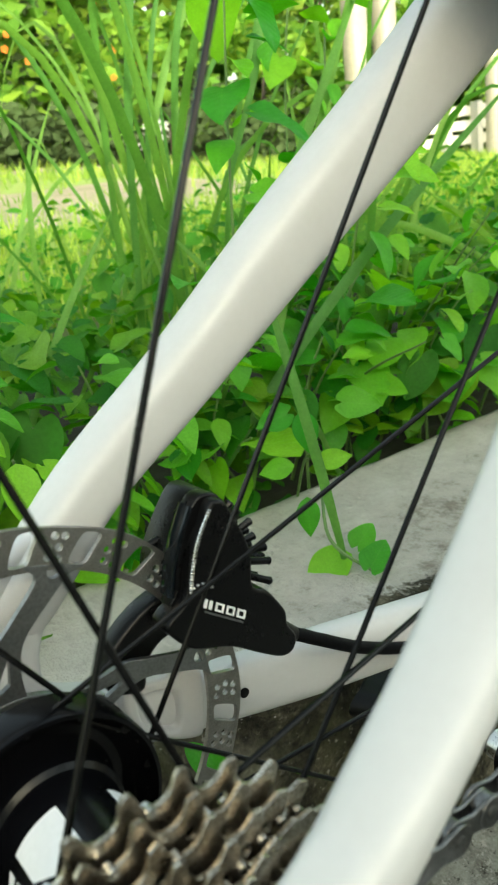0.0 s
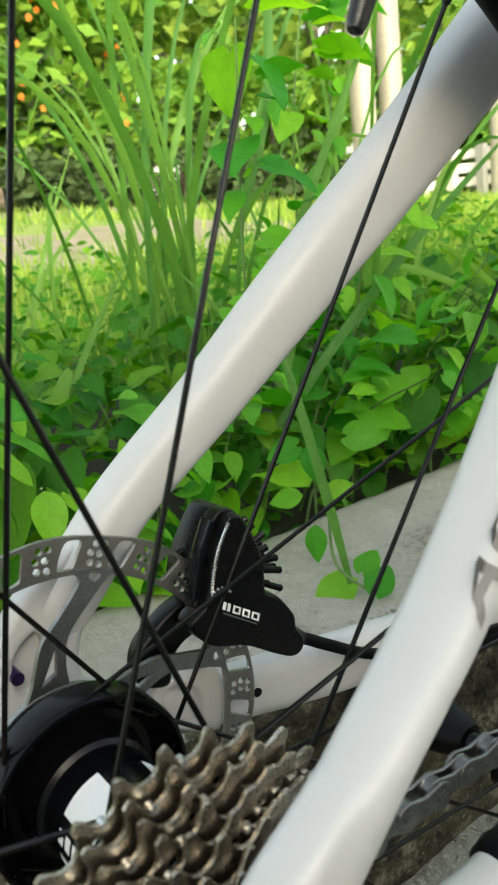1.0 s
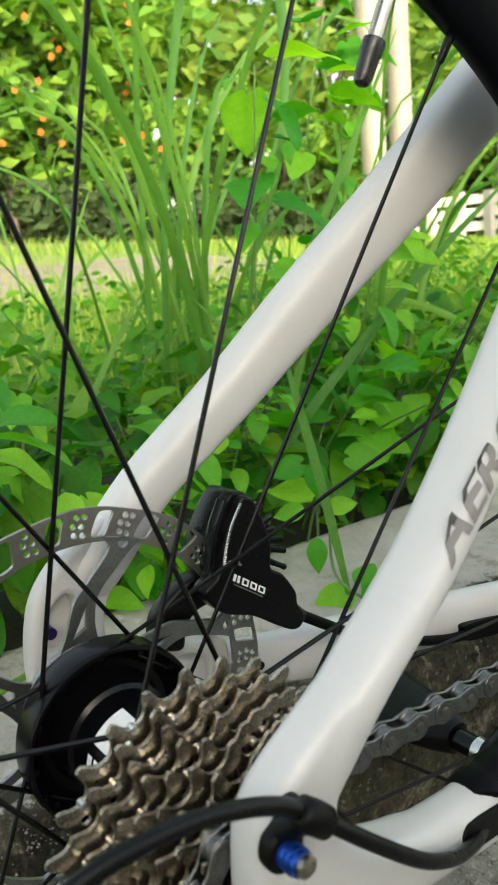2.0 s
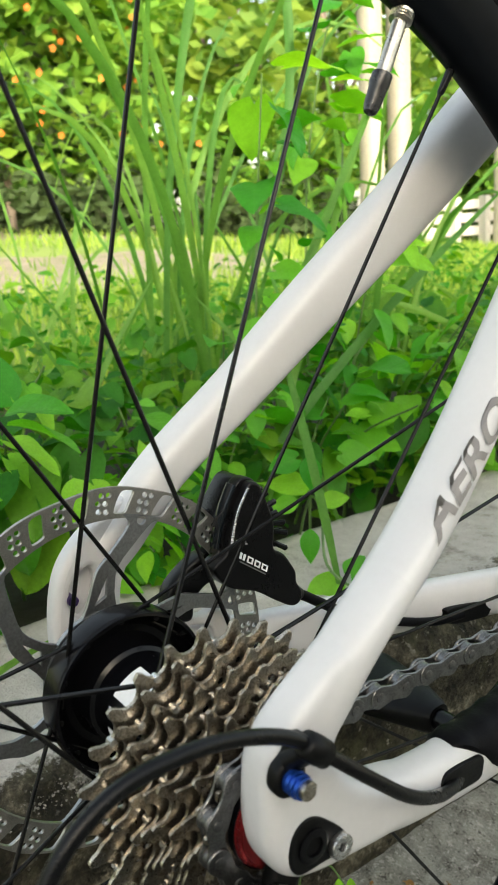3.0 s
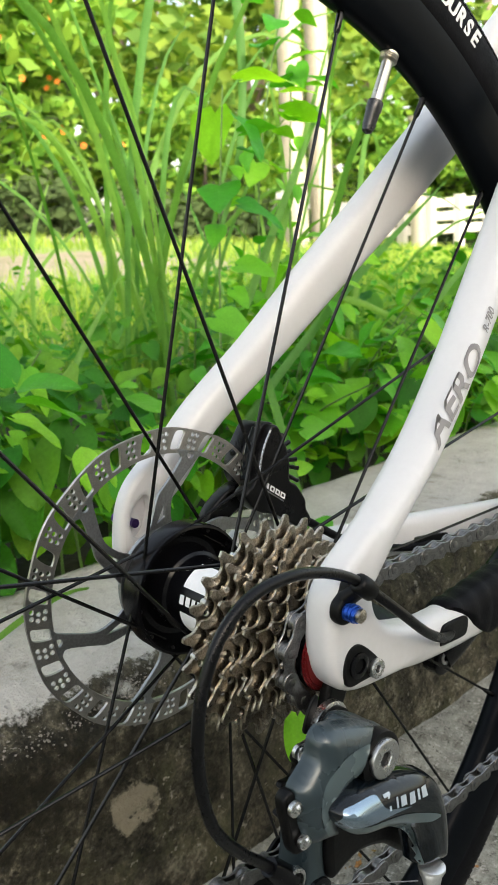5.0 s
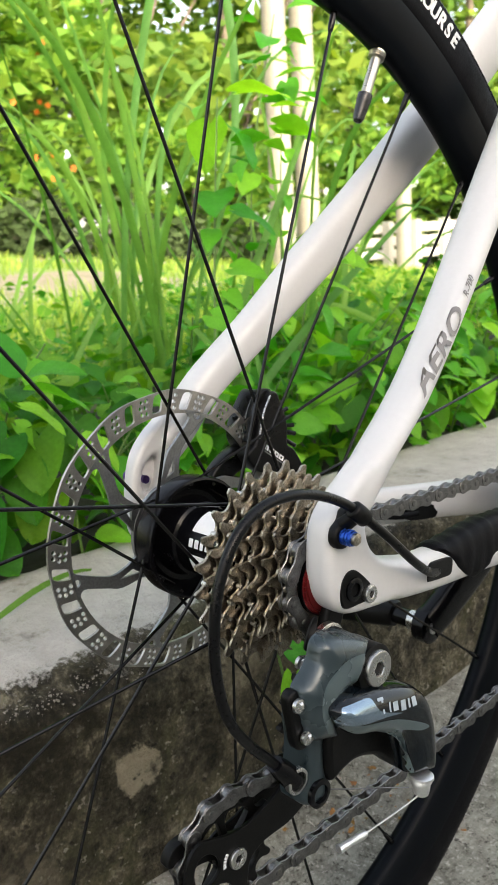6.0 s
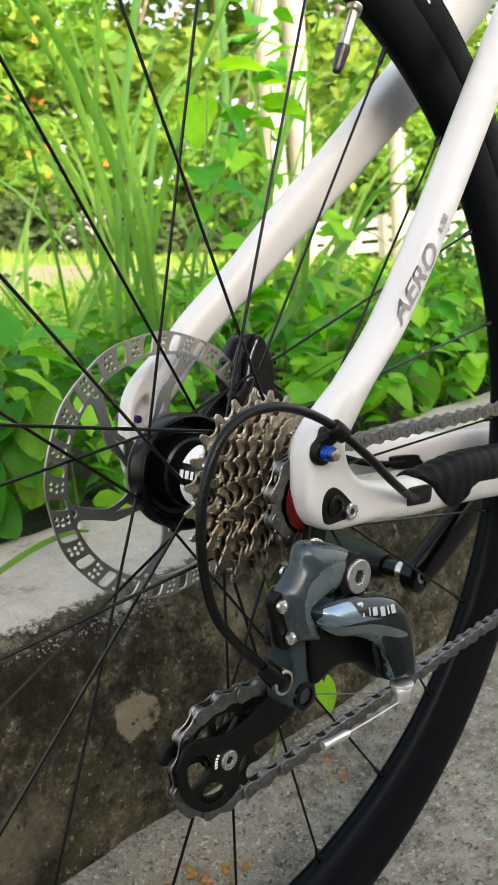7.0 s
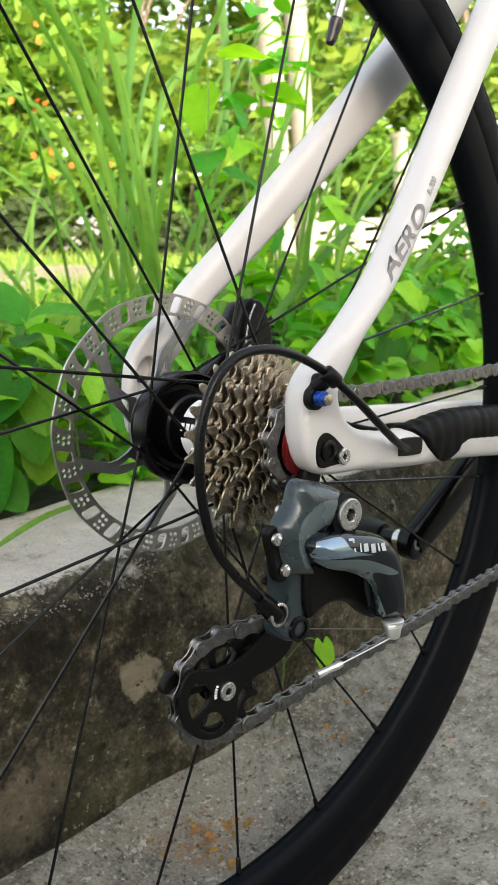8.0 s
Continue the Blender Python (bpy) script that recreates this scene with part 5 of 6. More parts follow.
CAGE_O = [(-0.0215, -0.0830), (-0.0125, -0.0860), (-0.0095, -0.0960), (-0.0130, -0.1055), (-0.0247, -0.1115), (-0.0402, -0.1139), (-0.0485, -0.1192), (-0.0500, -0.1270), (-0.0518, -0.1334), (-0.0600, -0.1368), (-0.0691, -0.1358), (-0.0770, -0.1312), (-0.0828, -0.1241), (-0.0858, -0.1150), (-0.0850, -0.1050), (-0.0795, -0.0985), (-0.0720, -0.0990), (-0.0630, -0.1012), (-0.0520, -0.1012), (-0.0430, -0.0982), (-0.0330, -0.0935), (-0.0262, -0.0890)]
HOLES = [loop([(-0.0812, -0.1120), (-0.0790, -0.1060), (-0.0740, -0.1050), (-0.0690, -0.1085), (-0.0668, -0.1135), (-0.0690, -0.1180), (-0.0770, -0.1222), (-0.0800, -0.1180)], 4), loop([(-0.0742, -0.1270), (-0.0690, -0.1228), (-0.0640, -0.1232), (-0.0600, -0.1262), (-0.0575, -0.1310), (-0.0620, -0.1338), (-0.0690, -0.1320)], 4)]
put("cage_plate", flat("cage_plate", [loop(CAGE_O, 5)] + HOLES, XC + 0.0046, XC + 0.0066, 0.0005), M_DULL, mech, "black outer cage plate")
CAGE_I = [(-0.0200, -0.0850), (-0.0125, -0.0890), (-0.0160, -0.1000), (-0.0350, -0.1130), (-0.0480, -0.1190), (-0.0540, -0.1225), (-0.0600, -0.1225), (-0.0645, -0.1180), (-0.0645, -0.1110), (-0.0590, -0.1065), (-0.0480, -0.1040), (-0.0330, -0.0960)]
put("cage_plate", flat("cage_plate", [loop(CAGE_I, 5)], XC - 0.0062, XC - 0.0046, 0.0004), M_DULL, mech)
hexbolt("pulley_bolt", mech, XC + 0.0062, XC + 0.0082, P_[0], P_[1], 0.0048, M_STEEL)
put("cage_tab", flat("cage_tab", [loop([(-0.0760, -0.0990), (-0.0860, -0.1000), (-0.0900, -0.1060), (-0.0880, -0.1090), (-0.0800, -0.1080), (-0.0750, -0.1060)], 4)], XC - 0.0060, XC - 0.0005, 0.0008), M_DULL, mech)
for k in range(5):
    a = 2.55 + 0.19 * k
    q = [(P_[0] + r * math.cos(a + t), P_[1] + r * math.sin(a + t)) for r, t in ((0.0066, -0.06), (0.0066, 0.07), (0.0082, 0.07), (0.0082, -0.06))]
    put("logo_bar", flat("logo_bar", [q], XC + 0.0066, XC + 0.0069), M_WHITE, mech)
# cut gear cable with a silver end cap
put("gear_cable", sweep("gear_cable", [tuple(p) for p in spline([(0.1110, 0.0183, -0.0940), (0.1108, -0.0025, -0.0956), (0.1090, -0.0225, -0.0981)], 5)], [0.00042] * 11, 8, side=(0.5, 0.3, 0.8)), M_ALU, mech, "bare steel gear cable end")
put("cable_crimp", sweep("cable_crimp", [(0.1093, -0.0200, -0.0977), (0.1090, -0.0221, -0.0980), (0.1080, -0.0285, -0.0988), (0.1070, -0.0351, -0.0997)], [0.0014, 0.0020, 0.0016, 0.0021], 10, side=(0.5, 0.3, 0.8)), M_ALU, mech, "crimped aluminium cable end")
put("gear_cable", rod("gear_cable", (0.0900, -0.0250, -0.0845), (0.1100, 0.0090, -0.0880), 0.0003, 8), M_CHAIN, mech)

# chain
ROLL = 0.0127


def chain_path():
    circ = [((0.0, 0.0), 0.0127 / (2 * math.sin(math.pi / 11)), 1), ((G[0] + 0.0042, G[1] - 0.0020), 0.0250, -1), ((P_[0] + 0.0042, P_[1] - 0.0020), 0.0266, 1)]
    pts = []
    prev = (np.array((0.42, 0.0400)), 0.0, 1)
    seq = [(np.array(c), r, s) for c, r, s in circ] + [(np.array((0.42, -0.1030)), 0.0, 1)]
    last_in = None
    for c2, r2, s2 in seq:
        c1, r1, s1 = prev
        D = c2 - c1
        kk = s2 * r2 - s1 * r1
        L = math.sqrt(D @ D - kk * kk)
        ang = math.atan2(D[1], D[0]) - math.atan2(kk, L)
        d = np.array((math.cos(ang), math.sin(ang)))
        nrm = np.array((-d[1], d[0]))
        p1, p2 = c1 - s1 * r1 * nrm, c2 - s2 * r2 * nrm
        if r1 > 0:
            a0 = math.atan2(*(last_in - c1)[::-1])
            a1 = math.atan2(*(p1 - c1)[::-1])
            while s1 > 0 and a1 < a0:
                a1 += 2 * math.pi
            while s1 < 0 and a1 > a0:
                a1 -= 2 * math.pi
            pts += [c1 + r1 * np.array((math.cos(a0 + (a1 - a0) * i / 60), math.sin(a0 + (a1 - a0) * i / 60))) for i in range(60)]
        pts += [p1 + (p2 - p1) * i / 200 for i in range(201)]
        last_in = p2
        prev = (c2, r2, s2)
    return pts


def plate_outline(w):
    out = []
    for i in range(-3, 4):
        a = math.pi + i * math.pi / 6
        out.append((-ROLL / 2 + w * math.cos(a), w * math.sin(a)))
    out += [(-ROLL * 0.22, -w * 0.80), (0, -w * 0.66), (ROLL * 0.22, -w * 0.80)]
    for i in range(-3, 4):
        a = i * math.pi / 6
        out.append((ROLL / 2 + w * math.cos(a), w * math.sin(a)))
    out += [(ROLL * 0.22, w * 0.80), (0, w * 0.66), (-ROLL * 0.22, w * 0.80)]
    return out


outer_me = joined("outer_link", [flat("a", [plate_outline(0.0042)], 0.0020, 0.0030, 0.0002, 0), flat("b", [plate_outline(0.0042)], -0.0030, -0.0020, 0.0002, 0),
                                 disc("c", -0.0034, 0.0034, -ROLL / 2, 0, 0.0018, 0.0003, 12), disc("d", -0.0034, 0.0034, ROLL / 2, 0, 0.0018, 0.0003, 12)])
inner_me = joined("inner_link", [flat("a", [plate_outline(0.0041)], 0.0011, 0.0020, 0.0002, 0), flat("b", [plate_outline(0.0041)], -0.0020, -0.0011, 0.0002, 0),
                                 disc("c", -0.0012, 0.0012, -ROLL / 2, 0, 0.0038, 0.0003, 14), disc("d", -0.0012, 0.0012, ROLL / 2, 0, 0.0038, 0.0003, 14)])
cp = chain_path()
acc = [0.0]
for a, b in zip(cp, cp[1:]):
    acc.append(acc[-1] + float(np.linalg.norm(b - a)))


def chain_at(s):
    i = min(max(int(np.searchsorted(acc, s)) - 1, 0), len(cp) - 2)
    f = (s - acc[i]) / max(acc[i + 1] - acc[i], 1e-9)
    return cp[i] + (cp[i + 1] - cp[i]) * f


def chain_x(q):
    return XC + (0.0440 - XC) * max(0.0, q[0]) / 0.42 - 0.0035 * min(1.0, max(0.0, -0.020 - q[1]) / 0.04)


pins = [chain_at(0.0064 + ROLL * k) for k in range(int(acc[-1] / ROLL))]
chain = None
for k, (a, b) in enumerate(zip(pins, pins[1:])):
    mid = (a + b) / 2
    d = b - a
    m = Matrix.Translation((chain_x(mid), mid[0], mid[1])) @ Matrix.Rotation(math.atan2(d[1], d[0]), 4, "X")
    if chain is None:
        chain = put("chain", outer_me, M_CHAIN, bike, "grey steel bicycle chain", m)
        continue
    ob = put("chain_link", inner_me if k % 2 else outer_me, M_CHAIN, chain)
    ob.matrix_basis = chain.matrix_basis.inverted() @ m

# left crank and pedal spindle
arm = spline([(-0.0630, 0.2760, -0.1290, 0.0090, 0.0150), (-0.0600, 0.2950, -0.1150, 0.0095, 0.0160), (-0.0560, 0.3400, -0.0800, 0.0100, 0.0170), (-0.0540, 0.4100, -0.0270, 0.0080, 0.0180)], 6)
crank = put("crank_arm", sweep("crank_arm", [tuple(p[:3]) for p in arm], [(p[3], p[4]) for p in arm], 20, 3.2), M_BLACK, bike, "black left crank arm", angle=60)
put("crank_end", disc("crank_end", -0.0700, -0.0565, 0.2760, -0.1290, 0.0150, 0.0030, 32), M_BLACK, crank, angle=60)
put("spindle_socket", disc("spindle_socket", -0.0570, -0.0558, 0.2760, -0.1290, 0.0062, 0.0006, 24, 0.0035), M_STEEL, crank)
put("pedal_spindle", rod("pedal_spindle", (-0.0960, 0.2760, -0.1290), (-0.0690, 0.2760, -0.1290), 0.0075, 20), M_BLACK, crank)
put("spindle_washer", rod("spindle_washer", (-0.0790, 0.2760, -0.1290), (-0.0690, 0.2760, -0.1290), 0.0085, 20), M_STEEL, crank, "silver pedal washer")
put("pedal", sweep("pedal", [(-0.1720, 0.2680, -0.1260), (-0.1650, 0.2720, -0.1280), (-0.1300, 0.2760, -0.1290), (-0.1000, 0.2760, -0.1290), (-0.0950, 0.2760, -0.1290)], [(0.030, 0.008), (0.034, 0.010), (0.024, 0.012), (0.013, 0.011), (0.010, 0.010)], 24, 2.6, side=(0, 1, 0.2)), M_DULL, crank, "black pedal body", angle=60)
stay_text("AERO", 0.0098, (0.0415, 0.0868), (0.0778, 0.1259), 2.05, 0.42)
stay_text("R-700", 0.0042, (0.0829, 0.1325), (0.0935, 0.1460), 1.3, 0.35)


# ---- plants behind the wall ----
rng = random.Random(7)


def leaf_mesh(name, length, width, kind, fold=0.25, droop=0.25, n=11):
    """A leaf in the x-y plane, its stalk at the origin, tip along +y, folded along its midrib."""
    vs, fs = [], []
    for i in range(n + 1):
        t = i / n
        if kind == "heart":
            w = width * 0.5 * math.sin(math.pi * (t * 0.97 + 0.03) ** 0.62) ** 0.75
            y = length * t - (0.07 * length if i == 0 else 0)
        elif kind == "round":
            w = width * 0.5 * math.sqrt(max(0.0, 1 - (2 * t - 0.95) ** 2 / 1.1))
            y = length * t
        else:
            w = width * 0.5 * math.sin(math.pi * t ** 0.8) ** 0.9
            y = length * t
        if i == n:
            w = 0.0004
        z = -droop * length * t * t
        lift = fold * w
        wav = 0.04 * width * math.sin(9 * t)
        notch = 0.16 * length if kind == "heart" and i == 0 else 0.0
        vs += [(-w, y + notch * 0.25, z + lift + wav), (-w * 0.5, y + 0.01 * length, z + lift * 0.42), (0, y + notch, z), (w * 0.5, y + 0.01 * length, z + lift * 0.42), (w, y, z + lift - wav)]
    for i in range(n):
        for j in range(4):
            a = i * 5 + j
            fs.append((a, a + 1, a + 6, a + 5))
    return pydata(name, vs, fs)


LEAVES = [leaf_mesh("leaf", 0.058, 0.044, "heart", 0.22, 0.22), leaf_mesh("leaf", 0.050, 0.030, "ovate", 0.30, 0.30), leaf_mesh("leaf", 0.064, 0.050, "round", 0.18, 0.20), leaf_mesh("leaf", 0.044, 0.034, "heart", 0.30, 0.10), leaf_mesh("leaf", 0.075, 0.062, "heart", 0.15, 0.30)]
for me in LEAVES:
    smooth(me, 80)
    me.materials.append(M_LEAF)


def cordate_mesh(length, width):
    """A heart-shaped leaf: two round lobes behind the stalk, tip along +y."""
    rows, cols, vs, fs = 12, 8, [], []
    for i in range(rows + 1):
        t = i / rows
        w = width * 0.5 * max(0.012, (1 - t) ** 0.62 * (0.72 + 0.95 * t * (1 - 0.45 * t)))
        for j in range(cols + 1):
            u = 2 * j / cols - 1
            y = length * (t - 0.24 * (1 - t) ** 2.2 * math.sin(math.pi * min(1.0, abs(u))) * (1.0 if t < 0.9 else 0.0))
            vs.append((w * u, y, 0.22 * w * u * u - 0.14 * length * t * t + 0.012 * width * math.sin(7 * u + 5 * t)))
    k = cols + 1
    for i in range(rows):
        fs += [(i * k + j, i * k + j + 1, (i + 1) * k + j + 1, (i + 1) * k + j) for j in range(cols)]
    me = pydata("leaf", vs, fs)
    smooth(me, 80)
    me.materials.append(M_LEAF)
    return me


heart, broad = cordate_mesh(0.026, 0.022), cordate_mesh(0.026, 0.030)


def leaf_pose(p, heading, lift, roll, size):
    """heading: way that the tip points, in degrees about z; lift: degrees up."""
    return Matrix.Translation(p) @ Matrix.Rotation(radians(heading), 4, "Z") @ Matrix.Rotation(radians(lift), 4, "X") @ Matrix.Rotation(radians(roll), 4, "Y") @ Matrix.Scale(size, 4)


def weed(root, height, lean, leaves, size, kinds):
    """A soft weed with a bent stem and broad leaves on short stalks."""
    root = Vector(root)
    top = root + Vector((lean[0], lean[1], height))
    mid = (root + top) / 2 + Vector((-lean[0] * 0.25 + rng.uniform(-0.02, 0.02), rng.uniform(-0.02, 0.02), height * 0.12))
    st = spline([tuple(root), tuple(mid), tuple(top)], 6)
    ob = put("weed_plant", sweep("weed_plant", [tuple(p) for p in st], [0.0020 - 0.0011 * i / len(st) for i in range(len(st))], 6, side=(0.5, 0.3, 0.1)), M_STEM)
    tagged(ob, "bright green broad-leaved weed behind the wall", "plant", "weeds behind the wall")
    for i in range(leaves):
        s = 0.12 + 0.88 * (i + 0.5) / leaves
        j = min(int(s * (len(st) - 1)), len(st) - 2)
        p = Vector(st[j]) + (Vector(st[j + 1]) - Vector(st[j])) * (s * (len(st) - 1) - j)
        head = i * 137.5 + rng.uniform(-30, 30)
        # leaves turn towards the open side of the road
        if rng.random() < 0.55:
            head = rng.uniform(-150, -30)
        out = Vector((-math.sin(radians(head)), math.cos(radians(head)), 0.35)) * 0.028 * size
        q = p + out
        lf = put("leaf", LEAVES[rng.choice(kinds)], M_LEAF, ob)
        lf.matrix_basis = leaf_pose(q, head, rng.uniform(-50, 25), rng.uniform(-30, 30), size * rng.uniform(0.7, 1.25))
    return ob


# the nearest plants lean over the wall
for i in range(58):
    y = -0.14 + 1.45 * (i + rng.random()) / 58
    x = -0.43 - 0.14 * rng.random()
    weed((x, y, 0.17), rng.uniform(0.06, 0.26), (rng.uniform(-0.02, 0.13), rng.uniform(-0.06, 0.06)), rng.randint(6, 11), rng.choice((0.55, 0.7, 0.85, 1.05)), (0, 0, 1, 1, 2, 3))
# tall leafy shoots
for root, h, ln, n, s in (((-0.52, 0.42, 0.17), 0.52, (0.02, 0.03), 19, 0.80), ((-0.60, 0.58, 0.17), 0.66, (0.03, 0.05), 24, 0.85), ((-0.47, 0.52, 0.17), 0.34, (0.05, 0.02), 13, 0.80), ((-0.62, 0.66, 0.17), 0.58, (0.00, 0.03), 20, 0.75)):
    tagged(weed(root, h, ln, n, s, (0, 1, 4)), "tall climbing shoot with large green leaves")


def facing(p, tip, size, normal=(0.66, -0.56, 0.50)):
    """A leaf at p whose tip points along tip and whose upper face looks along normal."""
    n = Vector(normal).normalized()
    y = Vector(tip)
    y = (y - n * y.dot(n)).normalized()
    m = Matrix((y.cross(n), y, n)).transposed().to_4x4()
    m.translation = p
    return m @ Matrix.Scale(size, 4)


# a weed that sprawls over the wall's top
sprawl = spline([(-0.420, 0.400, 0.170), (-0.360, 0.372, 0.255), (-0.310, 0.345, 0.262), (-0.270, 0.315, 0.228), (-0.235, 0.325, 0.208)], 6)
creeper = put("weed_plant", sweep("weed_plant", [tuple(p) for p in sprawl], [0.0014] * len(sprawl), 6, side=(0.5, 0.3, 0.1)), M_STEM)
tagged(creeper, "small weed with rounded leaves sprawling over the wall", "plant", "weeds behind the wall")
FRONT, FLAT = (0.66, -0.56, 0.50), (0.45, -0.38, 0.80)
for p, tip, size, k, nrm in (((-0.330, 0.348, 0.312), (0.1, 0.1, -1), 0.72, 1, FRONT), ((-0.330, 0.336, 0.268), (-0.5, -0.6, -0.1), 0.62, 1, FRONT), ((-0.330, 0.360, 0.262), (0.5, 0.7, 0.15), 0.62, 1, FRONT), ((-0.296, 0.318, 0.255), (0.0, 0.0, -1), 0.62, 1, FRONT),
                             ((-0.268, 0.328, 0.214), (0.15, -0.9, -0.1), 0.62, 2, FLAT), ((-0.264, 0.336, 0.213), (-0.3, 0.9, 0.15), 0.50, 0, FLAT), ((-0.236, 0.322, 0.209), (-0.4, 0.9, 0.05), 0.56, 0, FLAT), ((-0.365, 0.365, 0.300), (-0.6, -0.4, -0.4), 0.75, 3, FRONT), ((-0.375, 0.430, 0.290), (0.4, 0.7, -0.2), 0.70, 0, FRONT)):
    put("leaf", LEAVES[k], M_LEAF, creeper).matrix_basis = facing(p, tip, size, nrm)


def broad_weed(root, leaves):
    """A low weed with a few large heart-shaped leaves, each on its own long stalk."""
    ob = put("weed_plant", rod("weed_plant", root, (root[0] + 0.004, root[1], root[2] + 0.05), 0.0022, 8, 0.0014), M_STEM)
    tagged(ob, "low weed with large dark green heart-shaped leaves", "plant", "weeds behind the wall")
    foot = Vector(root) + Vector((0.004, 0, 0.045))
    for p, size in leaves:
        p = Vector(p)
        nrm = Vector((0.66, -0.56, 0.50)) + Vector((rng.uniform(-0.3, 0.3), rng.uniform(-0.3, 0.3), rng.uniform(-0.2, 0.35)))
        tip = Vector((rng.uniform(-0.5, 0.5), rng.uniform(-0.5, 0.5), -1.0))
        put("leaf_stalk", sweep("leaf_stalk", [tuple(q) for q in spline([tuple(foot), tuple((foot + p) / 2 + Vector((-0.01, 0, 0.02))), tuple(p)], 5)], [0.0011] * 11, 6, side=(0.5, 0.3, 0.1)), M_STEM, ob)
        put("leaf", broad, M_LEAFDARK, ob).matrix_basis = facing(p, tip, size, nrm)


broad_weed((-0.445, 0.050, 0.165), (((-0.425, 0.081, 0.333), 2.3), ((-0.425, 0.098, 0.298), 2.2), ((-0.425, 0.049, 0.266), 2.5), ((-0.425, 0.045, 0.241), 2.0)))
broad_weed((-0.450, 0.140, 0.165), (((-0.425, 0.116, 0.328), 2.4), ((-0.425, 0.159, 0.335), 2.2), ((-0.425, 0.117, 0.275), 2.3)))
broad_weed((-0.450, 0.620, 0.165), (((-0.405, 0.640, 0.262), 2.3), ((-0.410, 0.700, 0.300), 2.1), ((-0.415, 0.590, 0.292), 1.9), ((-0.400, 0.760, 0.262), 2.0)))


def scatter_mesh(name, items):
    """One mesh of many leaves. items: (matrix, leaf index)."""
    base = []
    for me in LEAVES:
        co = np.array([v.co[:] for v in me.vertices])
        base.append((co, [tuple(p.vertices) for p in me.polygons]))
    vs, fs, off = [], [], 0
    for m, k in items:
        co, poly = base[k]
        A = np.array(m)
        vs.append(co @ A[:3, :3].T + A[:3, 3])
        fs += [tuple(off + i for i in p) for p in poly]
        off += len(co)
    return pydata(name, np.concatenate(vs).tolist(), fs)


items = []
for i in range(7500):
    x = -0.44 - 2.0 * rng.random() ** 1.3
    y = -0.25 + (0.9 + 1.6 * (-x)) * rng.random()
    top = 0.10 + 0.11 * math.exp(-((x + 0.70) / 0.35) ** 2) + 0.12 * noise.noise(Vector((x * 5, y * 5, 0)))
    if noise.noise(Vector((x * 7, y * 7, 4))) < -0.22:
        continue
    z = lawn_height(x, y) + (top + 0.02) * rng.random() ** 0.6
    items.append((leaf_pose((x, y, z), rng.uniform(0, 360) if rng.random() < 0.4 else rng.uniform(-160, -10), rng.uniform(-45, 30), rng.uniform(-35, 35), 0.38 + 0.65 * rng.random() ** 1.3), rng.randint(0, 3)))
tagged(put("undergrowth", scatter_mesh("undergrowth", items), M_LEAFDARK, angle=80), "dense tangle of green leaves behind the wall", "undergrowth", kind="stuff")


# tall grass
def blade_mesh(name, pts, width):
    n = len(pts) - 1
    P = [Vector(p) for p in pts]
    vs, fs = [], []
    for i, p in enumerate(P):
        t = i / n
        d = (P[min(i + 1, n)] - P[max(i - 1, 0)]).normalized()
        s = d.cross(Vector((0.72, -0.68, 0.05)))
        s = s.normalized() if s.length > 0.05 else Vector((0, 1, 0))
        w = width * 0.5 * (min(1.0, 0.55 + 2 * t) if t < 0.5 else max(0.02, 1 - ((t - 0.5) / 0.5) ** 1.8))
        nn = d.cross(s)
        vs += [p - s * w + nn * w * 0.35, p, p + s * w + nn * w * 0.35]
    for i in range(n):
        for j in range(2):
            a = i * 3 + j
            fs.append((a, a + 1, a + 4, a + 3))
    return pydata(name, vs, fs)


def grass_clump(root, blades, height, spread, label):
    ob = None
    for i in range(blades):
        az = rng.uniform(0, 2 * math.pi)
        h = height * rng.uniform(0.55, 1.1)
        out = spread * (0.12 + 0.95 * rng.random() ** 1.2)
        r0 = Vector(root) + Vector((rng.uniform(-0.09, 0.09), rng.uniform(-0.09, 0.09), 0))
        pts = []
        bend = rng.uniform(0.05, 0.62)
        for k in range(12):
            t = k / 11
            rr = out * t ** 2.0
            pts.append(r0 + Vector((rr * math.cos(az), rr * math.sin(az), h * (t - bend * t ** 4))))
        b = put("grass_clump" if ob is None else "blade", blade_mesh("blade", pts, rng.uniform(0.0045, 0.0115)), M_GRASS, ob, angle=80)
        if ob is None:
            ob = tagged(b, label, "grass", "grass clumps")
    return ob


grass_clump((-0.80, 0.50, 0.18), 24, 1.00, 0.62, "tall clump of long green grass blades")
grass_clump((-1.00, 0.32, 0.19), 7, 0.90, 0.50, "tall clump of long green grass blades")
grass_clump((-0.70, 0.76, 0.18), 7, 0.95, 0.40, "tall clump of long green grass blades")
grass_clump((-0.90, 1.00, 0.19), 7, 0.60, 0.40, "sparse clump of long green grass blades")


# single long blades and stalks among the weeds
def stray_blade(root, tip, sag, width):
    a, b = Vector(root), Vector(tip)
    pts = [a + (b - a) * (k / 13) + Vector((0, 0, sag * math.sin(math.pi * (k / 13) ** 0.8))) for k in range(14)]
    ob = put("tall_grass", blade_mesh("tall_grass", pts, width), M_GRASS, angle=80)
    tagged(ob, "long arching grass blade among the weeds", "grass", "stray grass blades")


stray_blade((-0.262, 0.322, 0.206), (-0.350, 0.335, 0.430), 0.012, 0.0085)
stray_blade((-0.41, 0.46, 0.19), (-0.60, 0.40, 0.46), 0.04, 0.008)
stray_blade((-0.44, 0.36, 0.19), (-0.72, 0.90, 0.86), 0.03, 0.010)
stray_blade((-0.50, 0.90, 0.30), (-0.80, 0.62, 0.42), 0.06, 0.010)
